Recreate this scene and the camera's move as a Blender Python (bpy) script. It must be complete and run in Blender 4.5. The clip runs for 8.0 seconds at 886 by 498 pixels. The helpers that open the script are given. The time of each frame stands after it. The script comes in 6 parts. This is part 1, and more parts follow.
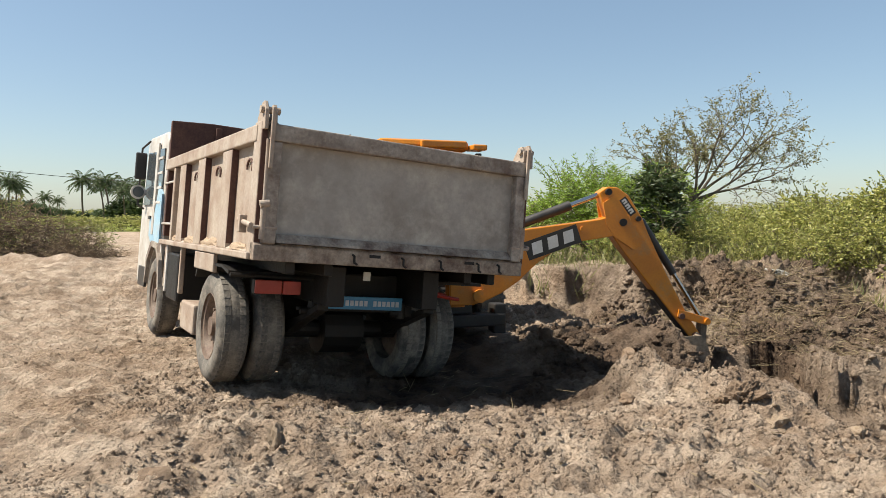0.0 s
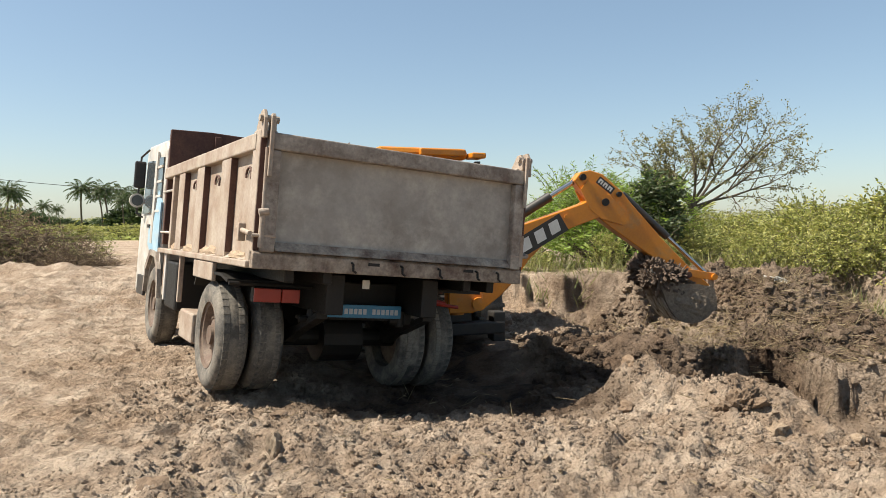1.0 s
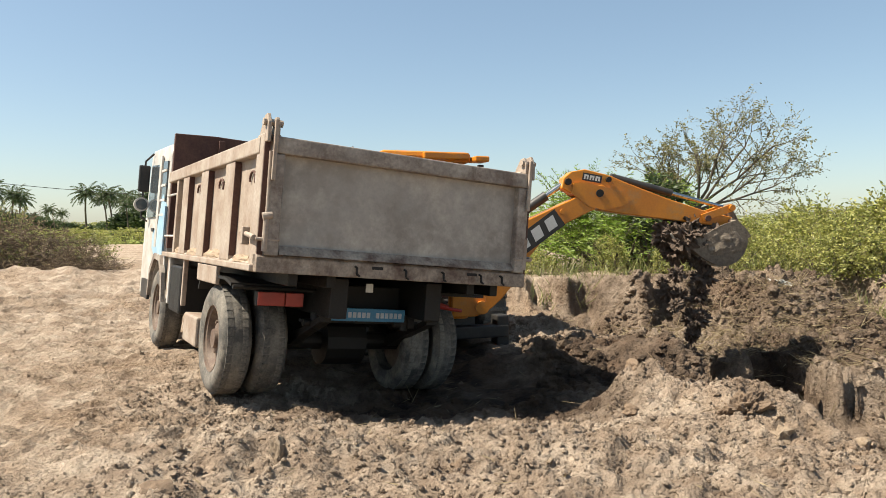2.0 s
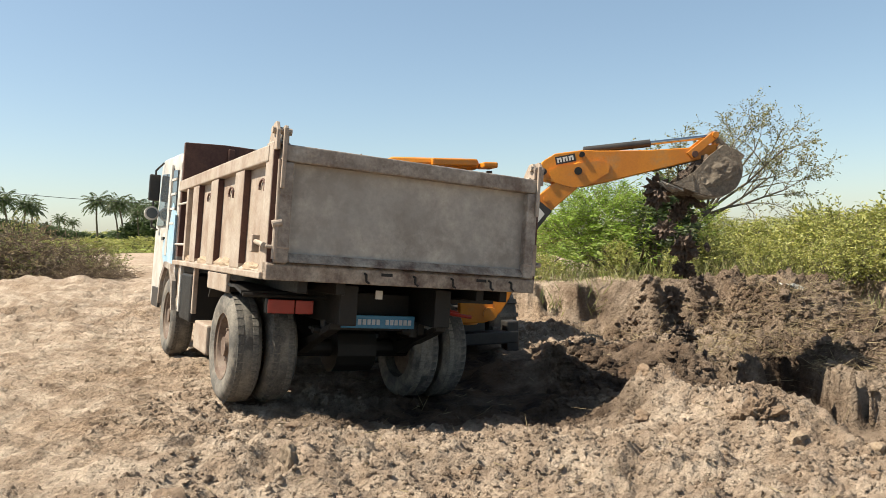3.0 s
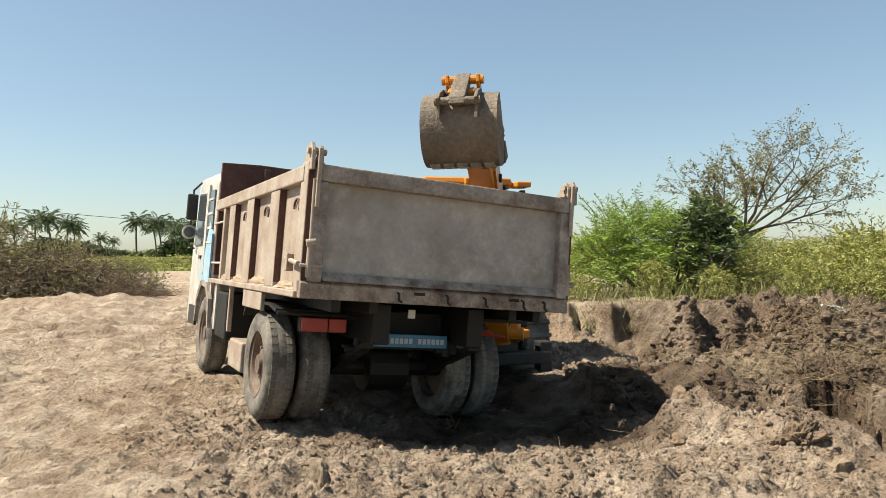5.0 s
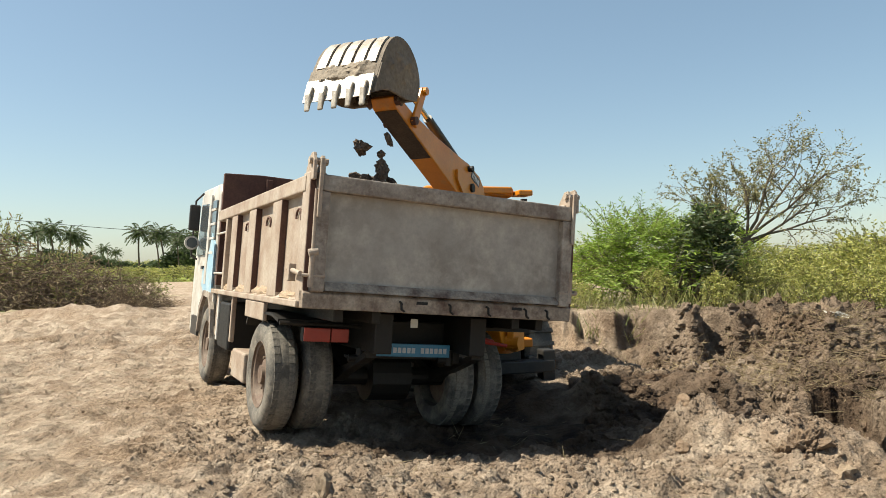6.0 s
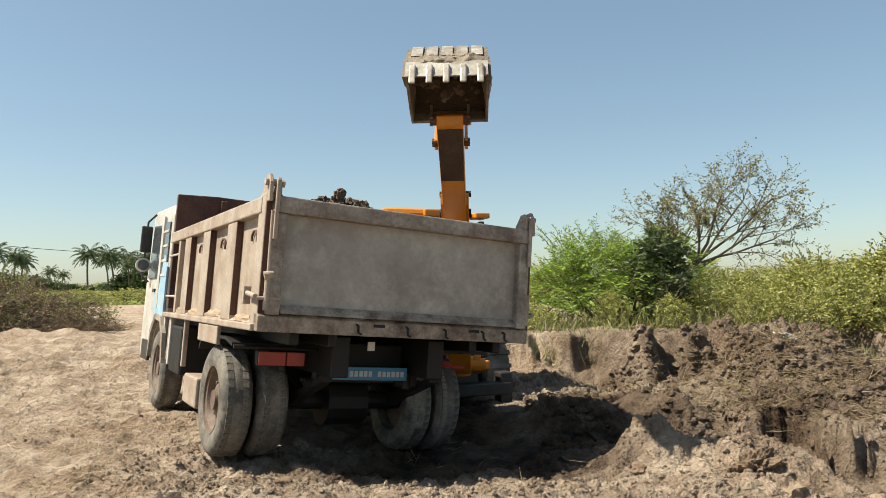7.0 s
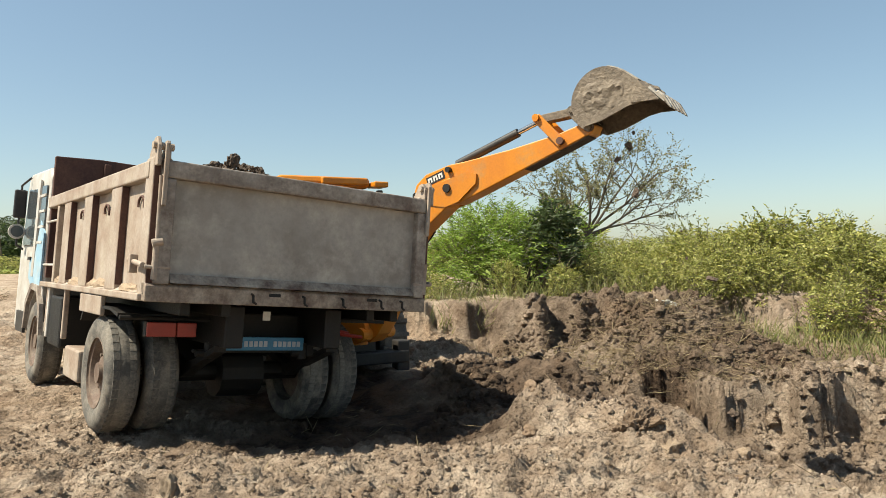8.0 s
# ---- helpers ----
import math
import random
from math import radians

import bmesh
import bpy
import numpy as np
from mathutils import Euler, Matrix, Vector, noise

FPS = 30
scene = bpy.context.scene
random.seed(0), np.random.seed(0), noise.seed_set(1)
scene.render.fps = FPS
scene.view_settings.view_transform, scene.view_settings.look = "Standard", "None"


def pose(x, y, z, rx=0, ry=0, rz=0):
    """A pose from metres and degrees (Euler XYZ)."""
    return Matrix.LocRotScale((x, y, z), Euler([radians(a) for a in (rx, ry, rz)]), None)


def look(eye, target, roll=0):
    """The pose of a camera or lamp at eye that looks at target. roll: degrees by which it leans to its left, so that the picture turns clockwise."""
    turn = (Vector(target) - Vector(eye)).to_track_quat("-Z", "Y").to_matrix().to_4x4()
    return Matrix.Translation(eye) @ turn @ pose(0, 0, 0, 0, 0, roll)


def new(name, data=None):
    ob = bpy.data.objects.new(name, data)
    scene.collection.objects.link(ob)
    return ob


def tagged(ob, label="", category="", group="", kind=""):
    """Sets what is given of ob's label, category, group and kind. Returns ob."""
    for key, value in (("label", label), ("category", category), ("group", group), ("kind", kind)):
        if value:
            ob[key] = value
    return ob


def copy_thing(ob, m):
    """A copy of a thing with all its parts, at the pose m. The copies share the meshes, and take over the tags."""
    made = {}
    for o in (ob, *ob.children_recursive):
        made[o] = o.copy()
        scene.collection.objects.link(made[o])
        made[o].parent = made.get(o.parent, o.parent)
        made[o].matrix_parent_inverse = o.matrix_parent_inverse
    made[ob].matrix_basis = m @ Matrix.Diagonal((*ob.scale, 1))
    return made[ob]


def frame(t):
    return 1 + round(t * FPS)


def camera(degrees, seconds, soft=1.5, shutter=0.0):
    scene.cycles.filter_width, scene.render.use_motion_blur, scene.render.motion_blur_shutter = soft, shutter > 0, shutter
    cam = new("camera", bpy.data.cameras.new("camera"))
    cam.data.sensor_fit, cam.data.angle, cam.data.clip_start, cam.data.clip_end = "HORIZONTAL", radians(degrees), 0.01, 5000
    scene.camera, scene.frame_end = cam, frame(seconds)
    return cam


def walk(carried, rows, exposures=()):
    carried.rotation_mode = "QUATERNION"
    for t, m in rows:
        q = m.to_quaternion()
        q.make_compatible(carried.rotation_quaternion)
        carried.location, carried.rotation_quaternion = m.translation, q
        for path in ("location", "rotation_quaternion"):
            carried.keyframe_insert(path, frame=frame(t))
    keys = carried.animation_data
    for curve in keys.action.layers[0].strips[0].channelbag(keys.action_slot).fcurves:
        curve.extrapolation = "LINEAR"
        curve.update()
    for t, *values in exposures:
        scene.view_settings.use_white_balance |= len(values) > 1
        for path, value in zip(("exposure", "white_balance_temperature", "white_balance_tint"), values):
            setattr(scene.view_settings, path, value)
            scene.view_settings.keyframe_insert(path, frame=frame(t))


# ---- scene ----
# ---- camera ----
cam = camera(62.2, 8.0, soft=0.5)
walk(cam, [(t, pose(0, 0, 1.48, 90 + p, r, y)) for t, y, p, r in [
    (0.0, 0.0, -2.378, 0.001), (0.5, 0.018, -2.441, 0.015), (1.0, -0.082, -1.757, 0.121), (1.5, 0.055, -1.505, 0.111),
    (2.8, 0.63, -1.33, 0.58), (3.0, 0.895, -0.985, 0.644), (3.5, 1.204, -0.742, 0.812), (4.0, 1.555, -0.831, 1.203), (4.5, 3.018, -0.151, 1.192),
    (5.0, 3.454, 0.545, 0.47), (6.3, 3.52, 1.36, 1.05), (6.5, 2.805, 1.531, 0.754), (7.0, 0.307, 2.944, 0.906), (7.5, -4.432, 1.828, 0.439),
    (8.0, -7.622, 0.419, 0.718)]],
    exposures=((0.0, 0.90, 6850, 9), (1.0, 0.97, 6950, 9), (3.0, 1.08, 7050, 8), (4.0, 1.08, 7050, 8), (4.6, 1.00, 7050, 7), (6.5, 0.96, 7100, 5), (7.0, 0.92, 7100, 5), (8.0, 0.94, 7100, 5)))

# ---- light ----
TO_SUN = Vector((-1.42, -0.24, 2.08)).normalized()
world = bpy.data.worlds.new("sky")
scene.world = world
world.use_nodes = True
sky = world.node_tree.nodes.new("ShaderNodeTexSky")
sky.sky_type, sky.sun_disc = "NISHITA", False
sky.sun_elevation = math.asin(TO_SUN.z)
sky.sun_rotation = math.atan2(TO_SUN.x, TO_SUN.y)
sky.air_density, sky.dust_density, sky.ozone_density = 1.0, 1.0, 1.4
sky.altitude = 300
back = world.node_tree.nodes["Background"]
back.inputs[1].default_value = 0.073
haze = world.node_tree.nodes.new("ShaderNodeMixRGB")
haze.inputs[0].default_value = 0.16
haze.inputs[2].default_value = (3.3, 5.2, 6.8, 1)
world.node_tree.links.new(sky.outputs[0], haze.inputs[1])
world.node_tree.links.new(haze.outputs[0], back.inputs[0])
sun = new("sun", bpy.data.lights.new("sun", "SUN"))
sun.data.energy, sun.data.angle, sun.data.color = 5.0, radians(0.6), (1.0, 0.95, 0.87)
sun.matrix_world = look((0, 0, 0), -TO_SUN)
sun.location = (-20, -3, 40)


# ---- materials ----
def material(name, base, rough=0.7, metal=0.0, spots=None, amount=0.5, scale=3.0, fine=40.0, bump=0.15, fine_amount=0.25, per_object=0.0,
             dust=None, dust_amount=0.0, dust_scale=1.2):
    """Principled surface: base colour mixed with spots by a coarse noise, fine grain on top, bump, and patches of dust."""
    m = bpy.data.materials.new(name)
    m.use_nodes = True
    nt = m.node_tree
    n, link = nt.nodes, nt.links.new
    bsdf = n["Principled BSDF"]
    co = n.new("ShaderNodeTexCoord")
    big, small = n.new("ShaderNodeTexNoise"), n.new("ShaderNodeTexNoise")
    for node, s, d in ((big, scale, 6), (small, fine, 5)):
        node.inputs["Scale"].default_value = s
        node.inputs["Detail"].default_value = d
        node.inputs["Roughness"].default_value = 0.62
        link(co.outputs["Object"], node.inputs["Vector"])
    ramp = n.new("ShaderNodeValToRGB")
    ramp.color_ramp.elements[0].position, ramp.color_ramp.elements[1].position = 0.5 - 0.18 * (1 if amount < 1 else 0.7), 0.62
    link(big.outputs[0], ramp.inputs[0])
    mix = n.new("ShaderNodeMixRGB")
    mix.inputs[1].default_value = (*base, 1)
    mix.inputs[2].default_value = (*(spots or [c * 0.6 for c in base]), 1)
    fac = n.new("ShaderNodeMath")
    fac.operation = "MULTIPLY"
    fac.inputs[1].default_value = amount
    link(ramp.outputs[0], fac.inputs[0])
    link(fac.outputs[0], mix.inputs[0])
    last = mix.outputs[0]
    if dust:
        dn, dr, dm = n.new("ShaderNodeTexNoise"), n.new("ShaderNodeValToRGB"), n.new("ShaderNodeMixRGB")
        dn.inputs["Scale"].default_value, dn.inputs["Detail"].default_value, dn.inputs["Roughness"].default_value = dust_scale, 8, 0.7
        link(co.outputs["Object"], dn.inputs["Vector"])
        link(dn.outputs[0], dr.inputs[0])
        dr.color_ramp.elements[0].position, dr.color_ramp.elements[1].position = 0.62 - 0.4 * dust_amount, 0.85 - 0.35 * dust_amount
        link(dr.outputs[0], dm.inputs[0])
        link(last, dm.inputs[1])
        dm.inputs[2].default_value = (*dust, 1)
        last = dm.outputs[0]
    grain = n.new("ShaderNodeMapRange")
    grain.inputs[1].default_value, grain.inputs[2].default_value = 0.3, 0.7
    grain.inputs[3].default_value, grain.inputs[4].default_value = 1 - fine_amount, 1 + fine_amount
    link(small.outputs[0], grain.inputs[0])
    hsv = n.new("ShaderNodeHueSaturation")
    link(last, hsv.inputs["Color"])
    if per_object:
        info, rng, mul = n.new("ShaderNodeObjectInfo"), n.new("ShaderNodeMapRange"), n.new("ShaderNodeMath")
        rng.inputs[3].default_value, rng.inputs[4].default_value = 1 - per_object, 1 + per_object
        link(info.outputs["Random"], rng.inputs[0])
        mul.operation = "MULTIPLY"
        link(rng.outputs[0], mul.inputs[0])
        link(grain.outputs[0], mul.inputs[1])
        link(mul.outputs[0], hsv.inputs["Value"])
    else:
        link(grain.outputs[0], hsv.inputs["Value"])
    link(hsv.outputs[0], bsdf.inputs["Base Color"])
    rr = n.new("ShaderNodeMapRange")
    rr.inputs[3].default_value, rr.inputs[4].default_value = max(0, rough - 0.12), min(1, rough + 0.12)
    link(big.outputs[0], rr.inputs[0])
    link(rr.outputs[0], bsdf.inputs["Roughness"])
    bsdf.inputs["Metallic"].default_value = metal
    if bump:
        bp = n.new("ShaderNodeBump")
        bp.inputs["Strength"].default_value, bp.inputs["Distance"].default_value = bump, 0.02
        link(small.outputs[0], bp.inputs["Height"])
        link(bp.outputs[0], bsdf.inputs["Normal"])
    return m


def leaf_material(name, a, b, rough=0.55):
    """Leaves: colour varies leaf by leaf, and light comes through."""
    m = bpy.data.materials.new(name)
    m.use_nodes = True
    n, link = m.node_tree.nodes, m.node_tree.links.new
    bsdf = n["Principled BSDF"]
    geo, ramp = n.new("ShaderNodeNewGeometry"), n.new("ShaderNodeValToRGB")
    ramp.color_ramp.elements[0].color, ramp.color_ramp.elements[1].color = (*a, 1), (*b, 1)
    link(geo.outputs["Random Per Island"], ramp.inputs[0])
    link(ramp.outputs[0], bsdf.inputs["Base Color"])
    bsdf.inputs["Roughness"].default_value = rough
    through_leaf, mix = n.new("ShaderNodeBsdfTranslucent"), n.new("ShaderNodeMixShader")
    link(ramp.outputs[0], through_leaf.inputs[0])
    mix.inputs[0].default_value = 0.35
    link(bsdf.outputs[0], mix.inputs[1])
    link(through_leaf.outputs[0], mix.inputs[2])
    link(mix.outputs[0], n["Material Output"].inputs[0])
    return m


LEDGE_SOIL = material("dry_ledge_soil", (0.34, 0.255, 0.175), 0.95, 0, (0.22, 0.155, 0.10), 0.6, 14, 60, 0.5, 0.2)
DUST = (0.271, 0.205, 0.143)
STEEL_GREY = material("worn_grey_paint", (0.345, 0.32, 0.285), 0.6, 0, (0.17, 0.14, 0.112), 0.6, 1.5, 24, 0.12, 0.14, 0, (0.43, 0.39, 0.335), 0.40, 2.2)
FRAME_GREY = material("worn_frame_paint", (0.30, 0.262, 0.22), 0.62, 0, (0.10, 0.06, 0.042), 0.85, 4.5, 30, 0.18, 0.2, 0, (0.40, 0.35, 0.29), 0.38, 5)
SIDE_PAINT = material("dusty_beige_paint", (0.377, 0.320, 0.262), 0.65, 0, (0.197, 0.123, 0.082), 0.75, 2.6, 34, 0.12, 0.15, 0, (0.344, 0.287, 0.221), 0.35, 3)
# real rust colour; on the posts and behind the cab it also paints shade
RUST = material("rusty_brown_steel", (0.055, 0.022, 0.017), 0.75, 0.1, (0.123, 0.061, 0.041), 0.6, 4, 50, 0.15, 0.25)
SILL_RUST = material("scuffed_rusty_sill", (0.30, 0.245, 0.19), 0.7, 0, (0.085, 0.045, 0.03), 0.9, 7, 40, 0.2, 0.25, 0, (0.36, 0.30, 0.235), 0.42, 4)
# dark steel, taken near black to deepen the shade under the truck
CHASSIS = material("shade_black_steel", (0.008, 0.007, 0.006), 0.6, 0.2, (0.016, 0.013, 0.010), 0.6, 5, 40, 0.2, 0.2)
RUBBER = material("dusty_tyre_rubber", (0.035, 0.033, 0.03), 0.88, 0, (0.12, 0.11, 0.095), 0.8, 3.5, 60, 0.25, 0.2, 0, (0.24, 0.21, 0.17), 0.48, 4)
RIM = material("dusty_wheel_rim", (0.164, 0.123, 0.090), 0.7, 0.1, (0.098, 0.057, 0.041), 0.8, 8, 50, 0.2, 0.2)
CAB_WHITE = material("white_cab_paint", (0.58, 0.57, 0.54), 0.4, 0, (0.34, 0.29, 0.235), 0.7, 2.4, 30, 0.03, 0.08, 0, (0.33, 0.27, 0.205), 0.34, 3)
CAB_BLUE = material("blue_cab_stripe", (0.17, 0.36, 0.50), 0.45, 0, (0.42, 0.50, 0.53), 0.7, 3.5, 30, 0.03, 0.08, 0, (0.36, 0.34, 0.30), 0.3, 4)
PLATE_BLUE = material("blue_name_plate", (0.029, 0.197, 0.344), 0.4, 0, (0.041, 0.164, 0.271), 0.5, 8, 40, 0.03, 0.1)
PALE = material("pale_lettering", (0.451, 0.508, 0.541), 0.5, 0, (0.328, 0.369, 0.394), 0.5, 10, 60, 0.02, 0.1)
DECAL_WHITE = material("white_decal", (0.615, 0.599, 0.558), 0.5, 0, (0.451, 0.410, 0.344), 0.4, 6, 50, 0.02, 0.06)
DECAL_BLACK = material("black_decal", (0.016, 0.015, 0.013), 0.45, 0, (0.041, 0.033, 0.025), 0.4, 6, 50, 0.02, 0.1)
RED_LENS = material("red_lamp_lens", (0.344, 0.029, 0.016), 0.35, 0, (0.205, 0.025, 0.016), 0.5, 10, 40, 0.05, 0.1)
ORANGE = material("orange_yellow_machine_paint", (0.62, 0.222, 0.012), 0.38, 0, (0.451, 0.139, 0.016), 0.6, 2.2, 40, 0.04, 0.07, 0, (0.344, 0.197, 0.074), 0.18, 3)
BLACK_PAINT = material("black_machine_paint", (0.018, 0.017, 0.016), 0.5, 0, (0.049, 0.041, 0.033), 0.6, 4, 40, 0.08, 0.15)
CHROME = material("polished_ram_rod", (0.492, 0.476, 0.451), 0.18, 1.0, (0.369, 0.344, 0.328), 0.4, 8, 40, 0.02, 0.05)
BUCKET_STEEL = material("soil_caked_steel", (0.164, 0.127, 0.092), 0.75, 0, (0.061, 0.045, 0.033), 0.9, 5, 26, 0.7, 0.3, 0, (0.221, 0.176, 0.127), 0.5, 2.5)
BRIGHT_STEEL = material("scoured_bright_steel", (0.451, 0.426, 0.377), 0.5, 0.2, (0.197, 0.156, 0.115), 0.9, 7, 40, 0.15, 0.15)
GLASS = bpy.data.materials.new("dusty_window_glass")
GLASS.use_nodes = True
GLASS.node_tree.nodes["Principled BSDF"].inputs["Base Color"].default_value = (0.06, 0.07, 0.075, 1)
GLASS.node_tree.nodes["Principled BSDF"].inputs["Roughness"].default_value = 0.08


# ---- mesh helpers ----
def part(name, bm, mat, parent, label="", smooth=False):
    """Links a bmesh as one mesh object under a thing or a part (or at top level where parent is None)."""
    me = bpy.data.meshes.new(name)
    bmesh.ops.recalc_face_normals(bm, faces=bm.faces)
    bm.to_mesh(me)
    bm.free()
    me.materials.append(mat)
    if smooth:
        me.polygons.foreach_set("use_smooth", [True] * len(me.polygons))
        me.set_sharp_from_angle(angle=radians(35))
    ob = new(name, me)
    ob.parent = parent
    if label:
        ob["label"] = label
    return ob


def raw(name, verts, faces, mat, parent=None, smooth=False):
    me = bpy.data.meshes.new(name)
    me.from_pydata(verts, [], faces)
    me.materials.append(mat)
    if smooth:
        me.polygons.foreach_set("use_smooth", [True] * len(me.polygons))
    ob = new(name, me)
    ob.parent = parent
    return ob


def empty(name, m, label, category, group="", kind=""):
    ob = new(name)
    ob.matrix_basis = m
    return tagged(ob, label, category, group, kind)


def box(bm, lo, hi, m=Matrix(), bevel=0.0):
    """A bevelled box from corner lo to corner hi."""
    lo, hi = Vector(lo), Vector(hi)
    made = bmesh.ops.create_cube(bm, size=1.0, matrix=m @ Matrix.Translation((lo + hi) / 2) @ Matrix.Diagonal((*(hi - lo), 1)))
    if bevel:
        vs = set(made["verts"])
        edges = [e for e in bm.edges if e.verts[0] in vs and e.verts[1] in vs]
        bmesh.ops.bevel(bm, geom=edges, offset=bevel, segments=2, affect="EDGES", profile=0.5)
    return bm


def boxed(lo, hi, m=Matrix(), bevel=0.01):
    return box(bmesh.new(), lo, hi, m, bevel)


def rod(bm, a, b, r, r2=None, seg=14, caps=True):
    a, b = Vector(a), Vector(b)
    d = b - a
    turn = d.to_track_quat("Z", "Y").to_matrix().to_4x4()
    bmesh.ops.create_cone(bm, cap_ends=caps, segments=seg, radius1=r, radius2=r if r2 is None else r2, depth=d.length,
                          matrix=Matrix.Translation((a + b) / 2) @ turn)
    return bm


def prism(bm, outline, y0, y1, m=Matrix(), bevel=0.0):
    """An outline in x and z, made solid from y0 to y1."""
    vs = [bm.verts.new(m @ Vector((x, y0, z))) for x, z in outline]
    f = bm.faces.new(vs)
    made = bmesh.ops.extrude_face_region(bm, geom=[f])
    nv = [g for g in made["geom"] if isinstance(g, bmesh.types.BMVert)]
    bmesh.ops.translate(bm, verts=nv, vec=m.to_3x3() @ Vector((0, y1 - y0, 0)))
    if bevel:
        alls = set(vs) | set(nv)
        edges = [e for e in bm.edges if e.verts[0] in alls and e.verts[1] in alls and e.calc_face_angle(0) > 0.4]
        bmesh.ops.bevel(bm, geom=edges, offset=bevel, segments=2, affect="EDGES", profile=0.5)
    return bm


def lathe(bm, profile, seg=40, m=Matrix(), closed=True):
    """A profile of (radius, along) turned about the x axis."""
    rings = []
    for i in range(seg):
        a = 2 * math.pi * i / seg
        rings.append([bm.verts.new(m @ Vector((h, r * math.cos(a), r * math.sin(a)))) for r, h in profile])
    n = len(profile)
    for i in range(seg):
        p, q = rings[i], rings[(i + 1) % seg]
        for k in range(n if closed else n - 1):
            bm.faces.new((p[k], p[(k + 1) % n], q[(k + 1) % n], q[k]))
    return bm


def tube(bm, points, r, seg=8):
    for a, b in zip(points, points[1:]):
        rod(bm, a, b, r, seg=seg)
    return bm


def smoothstep(a, b, x):
    t = np.clip((x - a) / (b - a), 0, 1)
    return t * t * (3 - 2 * t)


def fbm(x, y, scale, octaves=4, seed=0):
    """Smooth value noise on numpy arrays, about -1 to 1."""
    out, amp, total = 0, 1.0, 0
    for o in range(octaves):
        u, v = x * scale + 17.3 * o + seed, y * scale - 9.1 * o + seed * 1.7
        i, j = np.floor(u), np.floor(v)
        fu, fv = u - i, v - j
        fu, fv = fu * fu * (3 - 2 * fu), fv * fv * (3 - 2 * fv)

        def h(a, b):
            s = np.sin(a * 127.1 + b * 311.7 + seed * 5.3) * 43758.5453
            return 2 * (s - np.floor(s)) - 1
        out = out + amp * ((h(i, j) * (1 - fu) + h(i + 1, j) * fu) * (1 - fv) + (h(i, j + 1) * (1 - fu) + h(i + 1, j + 1) * fu) * fv)
        total, amp, scale = total + amp, amp * 0.5, scale * 2.03
    return out / total * 1.6


# ---- ground ----
TRUCK = pose(-1.44, 5.51, 1.17, 0.02, 5.12, 29.93)
PIT = [(2.75, 7.7), (2.55, 6.9), (2.8, 5.95), (3.25, 5.1), (3.95, 4.6), (5.5, 3.7), (8.0, 3.4), (10.5, 4.5), (10.8, 7.6), (8.6, 8.0), (7.2, 8.15), (6.3, 8.4), (5.5, 8.75), (4.95, 9.05), (4.62, 9.3), (4.66, 10.2), (4.2, 10.35), (4.12, 9.75), (3.9, 9.9), (3.6, 10.45), (2.7, 10.35), (2.35, 9.6), (2.6, 8.7)]


def inside_distance(poly, x, y):
    """Signed distance to a polygon's outline, positive inside."""
    best = np.full(x.shape, 1e9)
    inside = np.zeros(x.shape, bool)
    for (ax, ay), (bx, by) in zip(poly, poly[1:] + poly[:1]):
        t = np.clip(((x - ax) * (bx - ax) + (y - ay) * (by - ay)) / ((bx - ax) ** 2 + (by - ay) ** 2), 0, 1)
        best = np.minimum(best, np.hypot(x - ax - t * (bx - ax), y - ay - t * (by - ay)))
        cross = ((ay > y) != (by > y)) & (x < (bx - ax) * (y - ay) / (by - ay + 1e-12) + ax)
        inside ^= cross
    return np.where(inside, best, -best)


def bump_at(x, y, cx, cy, rx, ry, turn=0.0):
    c, s = math.cos(radians(turn)), math.sin(radians(turn))
    u, v = ((x - cx) * c + (y - cy) * s) / rx, (-(x - cx) * s + (y - cy) * c) / ry
    return np.exp(-(u * u + v * v))


